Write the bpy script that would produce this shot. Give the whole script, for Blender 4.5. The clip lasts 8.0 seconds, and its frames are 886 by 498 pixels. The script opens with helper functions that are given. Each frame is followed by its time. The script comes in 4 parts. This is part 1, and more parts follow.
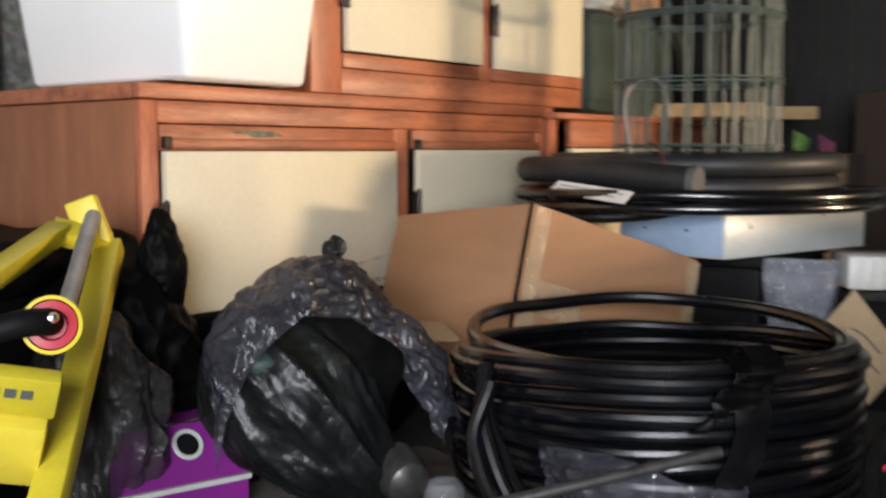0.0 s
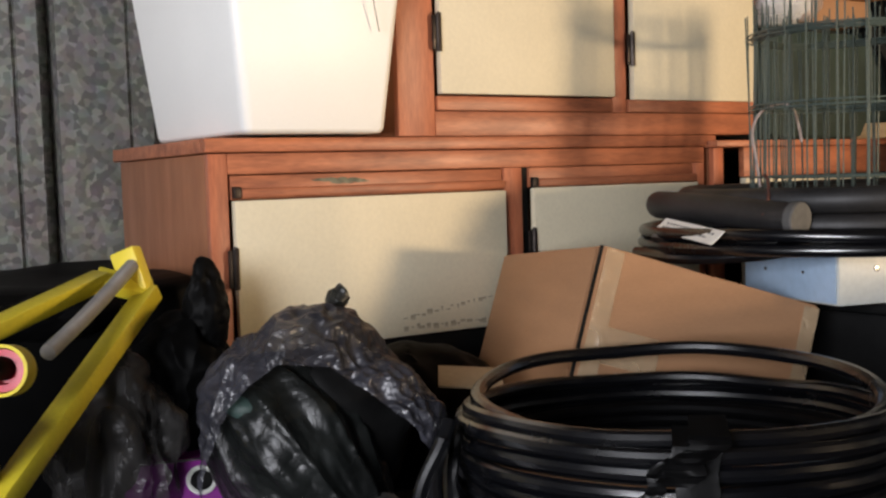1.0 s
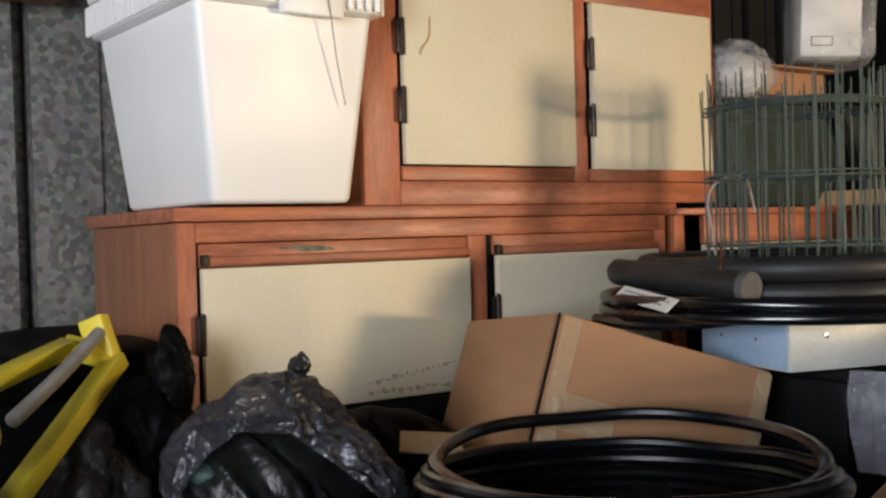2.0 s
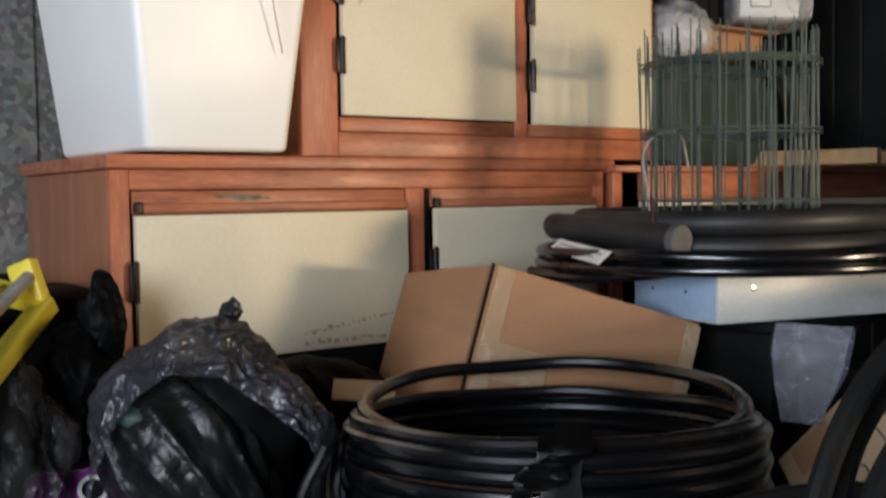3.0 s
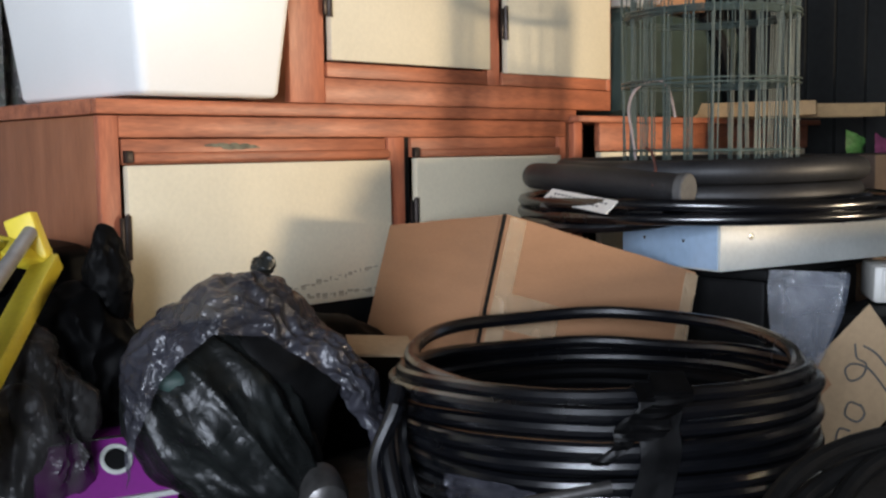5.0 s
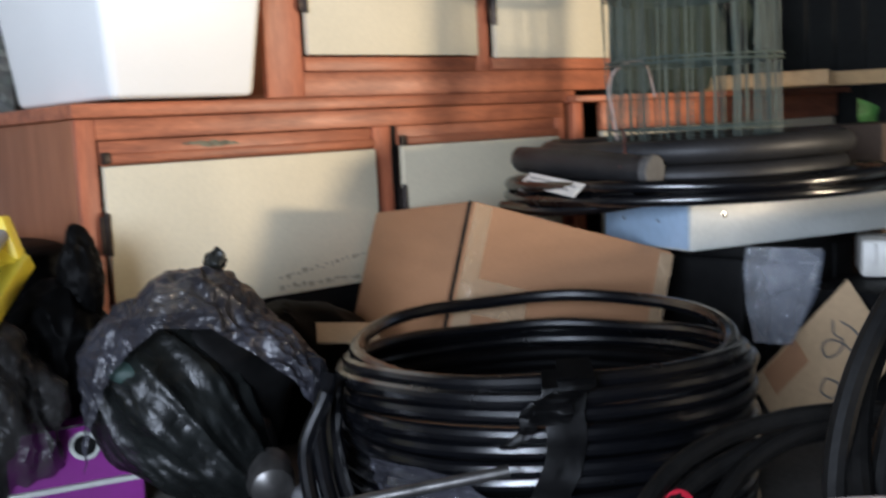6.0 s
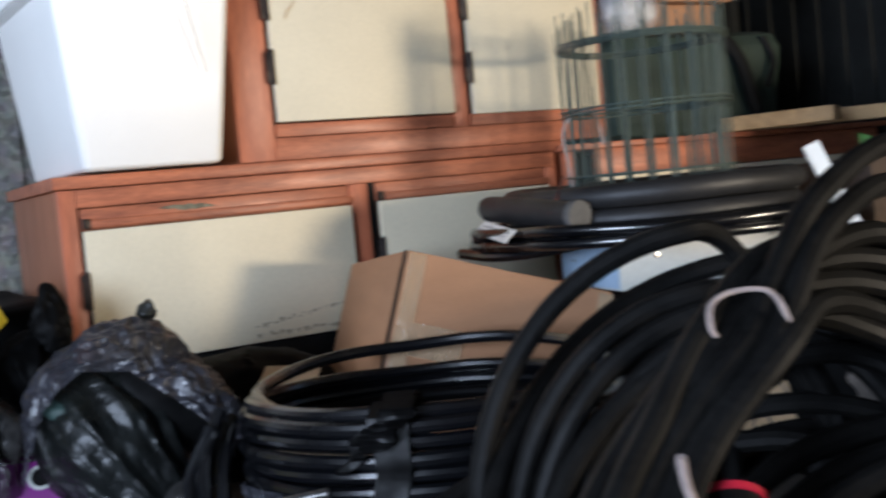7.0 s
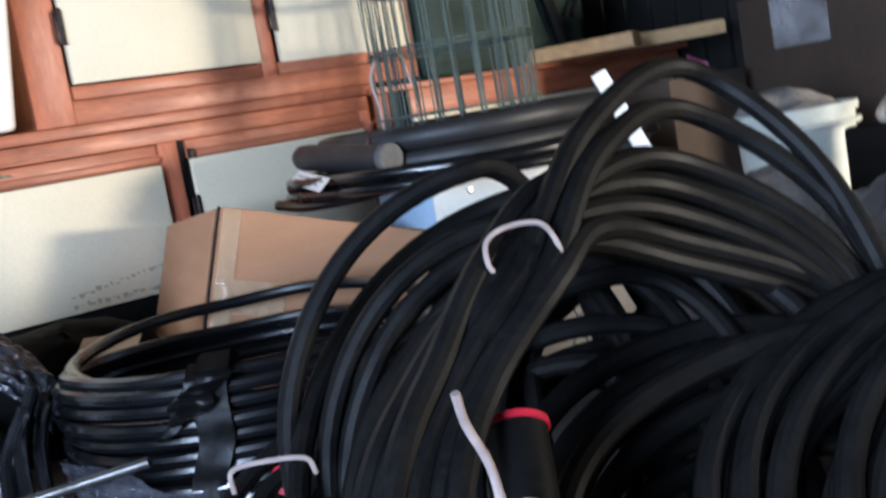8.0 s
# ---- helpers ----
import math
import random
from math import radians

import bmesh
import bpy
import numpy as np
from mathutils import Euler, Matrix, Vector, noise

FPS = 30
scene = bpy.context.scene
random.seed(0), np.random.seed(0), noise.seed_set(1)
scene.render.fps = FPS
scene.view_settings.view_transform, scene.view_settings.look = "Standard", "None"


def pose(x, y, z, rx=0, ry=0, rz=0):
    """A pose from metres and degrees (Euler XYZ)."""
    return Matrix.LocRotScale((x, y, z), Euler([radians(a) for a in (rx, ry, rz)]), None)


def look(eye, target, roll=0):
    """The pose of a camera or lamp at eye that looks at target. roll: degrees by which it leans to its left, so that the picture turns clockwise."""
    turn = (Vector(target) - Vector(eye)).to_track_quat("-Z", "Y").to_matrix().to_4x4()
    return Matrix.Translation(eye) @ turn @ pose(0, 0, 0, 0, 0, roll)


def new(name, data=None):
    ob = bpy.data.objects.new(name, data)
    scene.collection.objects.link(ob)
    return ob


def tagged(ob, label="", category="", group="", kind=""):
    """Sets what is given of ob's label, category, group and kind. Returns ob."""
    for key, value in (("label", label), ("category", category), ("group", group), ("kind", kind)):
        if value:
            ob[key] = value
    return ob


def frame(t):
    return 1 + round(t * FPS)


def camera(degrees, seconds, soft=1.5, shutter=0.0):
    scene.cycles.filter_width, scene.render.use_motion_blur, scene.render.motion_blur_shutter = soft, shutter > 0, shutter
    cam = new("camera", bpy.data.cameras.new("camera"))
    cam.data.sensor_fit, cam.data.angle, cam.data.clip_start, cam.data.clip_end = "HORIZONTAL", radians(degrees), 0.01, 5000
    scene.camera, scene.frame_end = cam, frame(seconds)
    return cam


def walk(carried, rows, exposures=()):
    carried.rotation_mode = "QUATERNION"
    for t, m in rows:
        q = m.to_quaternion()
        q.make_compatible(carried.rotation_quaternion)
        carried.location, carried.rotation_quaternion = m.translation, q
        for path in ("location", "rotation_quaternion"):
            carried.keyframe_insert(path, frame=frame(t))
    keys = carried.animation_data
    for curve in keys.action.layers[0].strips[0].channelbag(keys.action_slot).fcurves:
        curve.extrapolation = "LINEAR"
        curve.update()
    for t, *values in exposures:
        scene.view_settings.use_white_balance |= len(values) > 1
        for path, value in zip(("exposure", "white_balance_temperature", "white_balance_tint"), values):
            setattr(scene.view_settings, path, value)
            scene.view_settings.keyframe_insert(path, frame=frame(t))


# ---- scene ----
cam = camera(45.0, 8.0, soft=2.4, shutter=0.5)
PATH = [
    (0, (-0.025, -0.084, 0.587), (1.559, 1.125, 0.41), -0.2),
    (0.3, (0.163, -0.245, 0.584), (1.524, 1.193, 0.432), 0.1),
    (0.5, (0.278, -0.345, 0.613), (1.521, 1.217, 0.463), 0.5),
    (0.7, (0.368, -0.422, 0.626), (1.532, 1.198, 0.498), 0.3),
    (1, (0.437, -0.477, 0.626), (1.519, 1.202, 0.494), -1.8),
    (1.2, (0.411, -0.498, 0.644), (1.505, 1.174, 0.548), -1.5),
    (2.3, (0.454, -0.56, 0.648), (1.582, 1.091, 0.628), -1.4),
    (2.5, (0.468, -0.573, 0.645), (1.618, 1.065, 0.624), -1.3),
    (2.7, (0.489, -0.587, 0.625), (1.654, 1.04, 0.607), -1.8),
    (3, (0.459, -0.574, 0.618), (1.645, 1.034, 0.525), -0.9),
    (3.2, (0.46, -0.551, 0.612), (1.655, 1.046, 0.484), -1.7),
    (3.5, (0.387, -0.461, 0.637), (1.663, 1.068, 0.452), 0.9),
    (3.7, (0.353, -0.397, 0.607), (1.665, 1.1, 0.417), 0.5),
    (4, (0.288, -0.335, 0.63), (1.632, 1.136, 0.458), 1.8),
    (4.2, (0.275, -0.307, 0.618), (1.642, 1.145, 0.455), 0.9),
    (5.3, (0.233, -0.314, 0.611), (1.653, 1.08, 0.405), -1.5),
    (5.5, (0.249, -0.356, 0.609), (1.671, 1.03, 0.363), -1.9),
    (6, (0.392, -0.52, 0.639), (1.665, 1.007, 0.411), -3),
    (6.2, (0.475, -0.595, 0.632), (1.608, 1.036, 0.461), -2.9),
    (6.5, (0.604, -0.745, 0.619), (1.599, 0.987, 0.501), -4.1),
    (6.7, (0.669, -0.851, 0.612), (1.615, 0.909, 0.508), -5.2),
    (7, (0.71, -0.936, 0.604), (1.725, 0.785, 0.498), -5.6),
    (7.2, (0.706, -0.975, 0.605), (1.789, 0.703, 0.491), -6),
    (7.5, (0.711, -1, 0.616), (1.822, 0.658, 0.47), -6.7),
    (7.7, (0.731, -0.998, 0.604), (1.925, 0.596, 0.445), -7),
    (8, (0.753, -0.968, 0.603), (1.99, 0.586, 0.353), -9.8),
]
EXPOSURES = [(0.0, -0.33, 6950, 14), (1.0, -0.56, 7050, 15), (2.5, -0.82, 6550, 11), (4.0, -0.56, 6400, 12), (5.5, -0.46, 6150, 12), (6.5, -0.52, 5800, 11), (7.5, -0.36, 5450, 11), (8.0, -0.04, 5250, 11)]
walk(cam, [(t, look(eye, target, roll)) for t, eye, target, roll in PATH], EXPOSURES)

# ---- world and light ----
world = bpy.data.worlds.new("sky")
scene.world = world
world.use_nodes = True
wn = world.node_tree
sky = wn.nodes.new("ShaderNodeTexSky")
sky.sky_type, sky.sun_disc = "NISHITA", False
sky.sun_elevation, sky.sun_rotation = radians(35), radians(150)
wn.links.new(sky.outputs[0], wn.nodes["Background"].inputs[0])
wn.nodes["Background"].inputs[1].default_value = 0.1


def opening_light(name, eye, target, w, h, power, colour):
    data = bpy.data.lights.new(name, "AREA")
    data.shape, data.size, data.size_y, data.energy, data.color = "RECTANGLE", w, h, power, colour
    ob = new(name, data)
    ob.matrix_world = look(eye, target)
    return ob


# daylight through the open door behind and through the window in the side wall
opening_light("door_daylight", (3.66, -2.72, 0.50), (1.9, 1.2, 0.6), 0.58, 0.30, 235, (1.0, 0.80, 0.55))
opening_light("window_daylight", (-2.56, -1.60, 1.1), (1.2, 1.0, 0.4), 1.9, 1.6, 375, (0.81, 0.885, 1.0))

# ---- materials ----


def material(name, colour, rough=0.5, metal=0.0, var=0.15, scale=8.0, fine=60.0, bump=0.1, stretch=(1, 1, 1), second=None, spec=0.5, coat=0.0):
    """A surface with colour changes at two scales and fine relief, in metres of the object's own space."""
    m = bpy.data.materials.new(name)
    m.use_nodes = True
    n, l = m.node_tree.nodes, m.node_tree.links
    b = n["Principled BSDF"]
    tc, mp = n.new("ShaderNodeTexCoord"), n.new("ShaderNodeMapping")
    mp.inputs["Scale"].default_value = stretch
    l.new(tc.outputs["Object"], mp.inputs[0])
    big, small = n.new("ShaderNodeTexNoise"), n.new("ShaderNodeTexNoise")
    big.inputs["Scale"].default_value, small.inputs["Scale"].default_value = scale, fine
    big.inputs["Detail"].default_value, small.inputs["Detail"].default_value = 5, 4
    for t in (big, small):
        l.new(mp.outputs[0], t.inputs["Vector"])
    mix = n.new("ShaderNodeMix")
    mix.inputs[0].default_value = 0.4
    l.new(big.outputs[0], mix.inputs[2]), l.new(small.outputs[0], mix.inputs[3])
    ramp = n.new("ShaderNodeValToRGB")
    lo = [c * (1 - var * 1.6) for c in colour] if second is None else second
    hi = [min(1, c * (1 + var)) for c in colour]
    ramp.color_ramp.elements[0].position, ramp.color_ramp.elements[1].position = 0.3, 0.66
    ramp.color_ramp.elements[0].color, ramp.color_ramp.elements[1].color = (*lo, 1), (*hi, 1)
    l.new(mix.outputs[0], ramp.inputs[0]), l.new(ramp.outputs[0], b.inputs["Base Color"])
    rr = n.new("ShaderNodeMapRange")
    rr.inputs[3].default_value, rr.inputs[4].default_value = min(1, rough + 0.1), max(0.03, rough - 0.1)
    l.new(big.outputs[0], rr.inputs[0]), l.new(rr.outputs[0], b.inputs["Roughness"])
    b.inputs["Metallic"].default_value = metal
    b.inputs["Specular IOR Level"].default_value = spec
    b.inputs["Coat Weight"].default_value = coat
    if bump:
        bp = n.new("ShaderNodeBump")
        bp.inputs["Strength"].default_value, bp.inputs["Distance"].default_value = bump, 0.004
        l.new(mix.outputs[0], bp.inputs["Height"]), l.new(bp.outputs[0], b.inputs["Normal"])
    return m


def spangled_steel():
    m = bpy.data.materials.new("galvanised_steel")
    m.use_nodes = True
    n, l = m.node_tree.nodes, m.node_tree.links
    b = n["Principled BSDF"]
    tc, vo, no = n.new("ShaderNodeTexCoord"), n.new("ShaderNodeTexVoronoi"), n.new("ShaderNodeTexNoise")
    vo.inputs["Scale"].default_value, no.inputs["Scale"].default_value = 60, 30
    l.new(tc.outputs["Object"], vo.inputs["Vector"]), l.new(tc.outputs["Object"], no.inputs["Vector"])
    r1 = n.new("ShaderNodeValToRGB")
    r1.color_ramp.elements[0].color, r1.color_ramp.elements[1].color = (0.24, 0.235, 0.215, 1), (0.48, 0.465, 0.42, 1)
    l.new(vo.outputs["Color"], r1.inputs[0])
    mx = n.new("ShaderNodeMix")
    mx.data_type, mx.blend_type = "RGBA", "MULTIPLY"
    mx.inputs[0].default_value = 0.35
    r1.color_ramp.elements[0].position, r1.color_ramp.elements[1].position = 0.25, 0.8
    l.new(r1.outputs[0], mx.inputs[6]), l.new(no.outputs["Color"], mx.inputs[7])
    l.new(mx.outputs[2], b.inputs["Base Color"])
    b.inputs["Metallic"].default_value, b.inputs["Roughness"].default_value = 0.55, 0.5
    return m


def clear_plastic(name, colour, alpha, rough=0.12, relief=0.8, spec=0.9):
    """Thin creased film: part of the light goes straight through it."""
    m = bpy.data.materials.new(name)
    m.use_nodes = True
    n, l = m.node_tree.nodes, m.node_tree.links
    b = n["Principled BSDF"]
    b.inputs["Base Color"].default_value, b.inputs["Roughness"].default_value = (*colour, 1), rough
    b.inputs["Specular IOR Level"].default_value = spec
    tc, no, wv = n.new("ShaderNodeTexCoord"), n.new("ShaderNodeTexNoise"), n.new("ShaderNodeTexNoise")
    no.inputs["Scale"].default_value, no.inputs["Detail"].default_value, no.inputs["Distortion"].default_value = 20, 4, 2.2
    wv.inputs["Scale"].default_value = 7
    l.new(tc.outputs["Object"], no.inputs["Vector"]), l.new(tc.outputs["Object"], wv.inputs["Vector"])
    bp = n.new("ShaderNodeBump")
    bp.inputs["Strength"].default_value, bp.inputs["Distance"].default_value = relief, 0.012
    l.new(no.outputs[0], bp.inputs["Height"]), l.new(bp.outputs[0], b.inputs["Normal"])
    mr = n.new("ShaderNodeMapRange")
    mr.inputs[1].default_value, mr.inputs[2].default_value = 0.35, 0.65
    mr.inputs[3].default_value, mr.inputs[4].default_value = max(0.02, alpha - 0.15), min(1, alpha + 0.2)
    l.new(wv.outputs[0], mr.inputs[0]), l.new(mr.outputs[0], b.inputs["Alpha"])
    return m


def creased_film(name, colour, alpha, rough=0.35, relief=0.8, spec=0.6):
    """Thin bin-bag film with a net of sharp creases and duller, dustier patches."""
    m = clear_plastic(name, colour, alpha, rough, relief, spec)
    n, l = m.node_tree.nodes, m.node_tree.links
    b = n["Principled BSDF"]
    tc, warp = n.new("ShaderNodeTexCoord"), n.new("ShaderNodeTexNoise")
    warp.inputs["Scale"].default_value, warp.inputs["Detail"].default_value = 9, 3
    l.new(tc.outputs["Object"], warp.inputs["Vector"])
    shift = n.new("ShaderNodeMix")
    shift.data_type = "RGBA"
    shift.inputs[0].default_value = 0.18
    l.new(tc.outputs["Object"], shift.inputs[6]), l.new(warp.outputs["Color"], shift.inputs[7])
    net, fine = n.new("ShaderNodeTexVoronoi"), n.new("ShaderNodeTexVoronoi")
    net.feature = fine.feature = "DISTANCE_TO_EDGE"
    net.inputs["Scale"].default_value, fine.inputs["Scale"].default_value = 26, 70
    l.new(shift.outputs[2], net.inputs["Vector"]), l.new(shift.outputs[2], fine.inputs["Vector"])
    add = n.new("ShaderNodeMath")
    add.operation = "MULTIPLY_ADD"
    add.inputs[1].default_value = 0.4
    l.new(fine.outputs["Distance"], add.inputs[0]), l.new(net.outputs["Distance"], add.inputs[2])
    bp = n.new("ShaderNodeBump")
    bp.inputs["Strength"].default_value, bp.inputs["Distance"].default_value = relief, 0.01
    l.new(add.outputs[0], bp.inputs["Height"]), l.new(bp.outputs[0], b.inputs["Normal"])
    ramp = n.new("ShaderNodeValToRGB")
    ramp.color_ramp.elements[0].position, ramp.color_ramp.elements[1].position = 0.35, 0.7
    ramp.color_ramp.elements[0].color, ramp.color_ramp.elements[1].color = (*[c * 0.5 for c in colour], 1), (*[min(1, c * 1.5) for c in colour], 1)
    l.new(warp.outputs["Fac"], ramp.inputs[0]), l.new(ramp.outputs[0], b.inputs["Base Color"])
    return m


WOOD = material("red_stained_wood", (0.36, 0.12, 0.055), 0.45, var=0.35, scale=4, fine=30, bump=0.12, stretch=(1.2, 9, 9), second=(0.17, 0.05, 0.026))
WOOD_UP = material("red_stained_wood_upright", (0.40, 0.13, 0.062), 0.45, var=0.3, scale=5, fine=30, bump=0.12, stretch=(9, 9, 1.2), second=(0.26, 0.075, 0.04))
WOOD_SIDE = material("brown_stained_side", (0.29, 0.11, 0.05), 0.5, var=0.15, scale=4, fine=25, bump=0.06, stretch=(6, 6, 1))
CREAM = material("cream_painted_board", (0.67, 0.595, 0.43), 0.6, var=0.06, scale=3, fine=120, bump=0.05, spec=0.25)
# brown for the wire-mesh shadow painted on the lower door
MESHSHADE = material("mesh_shadow_brown", (0.40, 0.34, 0.24), 0.8, var=0.4, scale=30)
CHIP = material("bare_chip", (0.16, 0.15, 0.10), 0.8, var=0.4, scale=40)
IRON = material("dark_hinge_iron", (0.045, 0.035, 0.03), 0.45, 0.7, var=0.3, scale=60)
TUBW = material("white_moulded_plastic", (0.90, 0.89, 0.85), 0.4, var=0.02, scale=5, fine=200, bump=0.02, spec=0.4)
STEEL = spangled_steel()
DARKWALL = material("dark_painted_steel", (0.014, 0.015, 0.014), 0.5, 0.2, var=0.35, scale=4, fine=40, bump=0.05)
CONCRETE = material("dusty_concrete", (0.06, 0.057, 0.053), 0.85, var=0.35, scale=5, fine=80, bump=0.3)
ROOF = material("roof_lining", (0.022, 0.021, 0.019), 0.8, var=0.3, scale=3, fine=30)
POLY = material("black_polyethylene", (0.003, 0.0033, 0.0045), 0.24, var=0.4, scale=20, fine=180, bump=0.03, spec=1.0)
# same pipe without sheen, for the shaded inside of the coil
POLYSHADE = material("shaded_inner_pipe", (0.003, 0.003, 0.0034), 0.6, var=0.4, scale=20, fine=150, bump=0.05, spec=0.08)
HOSE = material("dusty_black_hose", (0.0062, 0.006, 0.0057), 0.5, var=0.9, scale=16, fine=150, bump=0.25, spec=0.11, second=(0.0025, 0.0025, 0.0025))
RUBBER = material("thick_black_hose", (0.016, 0.016, 0.017), 0.55, var=0.5, scale=12, fine=140, bump=0.12)
CARD = material("brown_cardboard", (0.345, 0.178, 0.088), 0.72, var=0.08, scale=5, fine=90, bump=0.12, stretch=(1, 1, 4))
# brown cardboard with the shade of the far corner put into its colour
SHADECARD = material("cardboard_in_shade", (0.05, 0.033, 0.022), 0.85, var=0.2, scale=5, fine=80, bump=0.1)
CARD2 = material("pale_cardboard", (0.44, 0.31, 0.18), 0.8, var=0.1, scale=6, fine=80, bump=0.1)
TAPE = clear_plastic("clear_packing_tape", (0.62, 0.45, 0.28), 0.4, 0.15)
CASE = material("pale_grey_enamelled_steel", (0.56, 0.57, 0.53), 0.35, var=0.08, scale=7, fine=100, bump=0.03)
CASEBLUE = material("pale_blue_film", (0.34, 0.46, 0.60), 0.35, var=0.1, scale=8, bump=0.03)
YELLOW = material("yellow_plastic", (0.60, 0.49, 0.035), 0.4, var=0.1, scale=9, fine=120, bump=0.05)
YELLOW2 = material("bright_yellow_plastic", (0.78, 0.62, 0.06), 0.38, var=0.06, scale=9, bump=0.03)
RED = material("red_plastic", (0.55, 0.02, 0.045), 0.35, var=0.1, scale=12, bump=0.03)
GREYBAR = material("grey_plastic_tube", (0.30, 0.29, 0.28), 0.4, 0.3, var=0.15, scale=20)
DULLMETAL = material("dull_dark_metal", (0.12, 0.115, 0.11), 0.38, 0.7, var=0.3, scale=25)
CAPGREY = material("dull_grey_rubber", (0.085, 0.083, 0.08), 0.7, var=0.2, scale=20)
PURPLE = material("purple_paper_board", (0.20, 0.013, 0.20), 0.5, var=0.08, scale=10, fine=90, bump=0.05)
CHROME = material("plated_metal", (0.55, 0.55, 0.54), 0.25, 1.0, var=0.1, scale=20)
BLACKBAG = material("black_bin_film", (0.006, 0.006, 0.007), 0.35, var=0.3, scale=8, fine=35, bump=0.5)
STRAP = material("black_strap_film", (0.006, 0.006, 0.0065), 0.4, var=0.4, scale=22, fine=70, bump=0.45, spec=0.4)
BLACKSOFT = material("dull_black_film", (0.003, 0.003, 0.0031), 0.52, var=0.3, scale=6, fine=25, bump=0.3, spec=0.07)
# matt black plastic; also the black that stands in for deep shade
BLACK = material("matt_black_plastic_and_shade", (0.006, 0.006, 0.006), 0.6, var=0.3, scale=10, spec=0.15)
SMOKE = creased_film("smoky_bag_film", (0.038, 0.038, 0.047), 0.76, 0.3, 0.6)
SMOKE2 = creased_film("smoky_bag_film_folds", (0.010, 0.0115, 0.011), 0.92, 0.36, 0.25, 0.4)
GREYFILM = creased_film("thin_grey_bag_film", (0.040, 0.038, 0.036), 0.6, 0.36, 0.6)
TEALBAG = material("green_bag_contents", (0.03, 0.06, 0.052), 0.6, var=0.3, scale=15)
ZIPFILM = clear_plastic("zip_bag_film", (0.22, 0.25, 0.31), 0.24, 0.1, 1.0, 1.0)
FILM = clear_plastic("clear_film", (0.55, 0.56, 0.58), 0.28, 0.1)
WRAP = clear_plastic("torn_wrapping_film", (0.10, 0.10, 0.12), 0.42, 0.1, 1.0)
GREENWIRE = material("green_coated_wire", (0.075, 0.10, 0.088), 0.4, var=0.2, scale=30, bump=0)
GREENBIN = material("dark_green_canvas", (0.020, 0.036, 0.027), 0.75, var=0.3, scale=7, fine=200, bump=0.2)
PINE = material("raw_pine", (0.50, 0.33, 0.16), 0.65, var=0.15, scale=5, fine=40, bump=0.1, stretch=(1, 7, 7))
WHITE = material("white_enamel", (0.78, 0.76, 0.70), 0.4, var=0.05, scale=6, bump=0.03)
LABELINK = material("grey_print", (0.10, 0.10, 0.10), 0.7, var=0.1)
STRING = material("off_white_string", (0.36, 0.29, 0.265), 0.8, var=0.15, scale=60, bump=0.2)
TWINE = material("red_brown_twine", (0.11, 0.04, 0.03), 0.8, var=0.2, scale=60)
LEAF = material("green_print", (0.05, 0.15, 0.03), 0.5, var=0.3, scale=40)
PINK = material("pink_print", (0.22, 0.05, 0.11), 0.5, var=0.2, scale=40)
GREYCLOTH = material("grey_dust_cloth", (0.20, 0.185, 0.17), 0.9, var=0.3, scale=12, fine=120, bump=0.3)
FLOORCLOTH = material("dark_grey_cloth", (0.06, 0.056, 0.052), 0.9, var=0.3, scale=12, fine=120, bump=0.3)
BUCKETW = material("pale_green_grey_bucket", (0.50, 0.52, 0.46), 0.45, var=0.1, scale=8)

# ---- building helpers ----


def smooth(me, angle=35):
    me.polygons.foreach_set("use_smooth", [True] * len(me.polygons))
    me.update()
    bm = bmesh.new()
    bm.from_mesh(me)
    for e in bm.edges:
        if len(e.link_faces) == 2 and e.calc_face_angle(0) > radians(angle):
            e.smooth = False
    bm.to_mesh(me)
    bm.free()


def part(name, bm, mat, parent=None, label="", angle=35):
    me = bpy.data.meshes.new(name)
    bm.to_mesh(me)
    bm.free()
    smooth(me, angle)
    me.materials.append(mat)
    ob = new(name, me)
    ob.parent = parent
    return tagged(ob, label)


def thing(name, label, category, group="", kind="", at=(0, 0, 0)):
    ob = new(name)
    ob.empty_display_size = 0.05
    ob.location = at
    return tagged(ob, label, category, group, kind)


def share(ob, name, m, parent):
    o = new(name, ob.data)
    o.parent = parent
    o.matrix_basis = m
    return o


def box(bm, x0, x1, y0, y1, z0, z1, bevel=0.002, m=None):
    r = bmesh.ops.create_cube(bm, size=1)
    bmesh.ops.transform(bm, matrix=Matrix.Translation(((x0 + x1) / 2, (y0 + y1) / 2, (z0 + z1) / 2)) @ Matrix.Diagonal((x1 - x0, y1 - y0, z1 - z0, 1)), verts=r["verts"])
    vs = r["verts"]
    if bevel:
        es = list({e for v in vs for e in v.link_edges})
        vs = [v for v in bmesh.ops.bevel(bm, geom=es, offset=bevel, segments=2, profile=0.5, affect="EDGES")["verts"]]
        vs = list({w for v in vs for f in v.link_faces for w in f.verts})
    if m is not None:
        bmesh.ops.transform(bm, matrix=m, verts=vs)
    return bm


def B(*a, **k):
    return box(bmesh.new(), *a, **k)


def frame_of(t):
    t = t.normalized()
    a = Vector((0, 0, 1)) if abs(t.z) < 0.9 else Vector((1, 0, 0))
    u = t.cross(a).normalized()
    return u, t.cross(u).normalized()


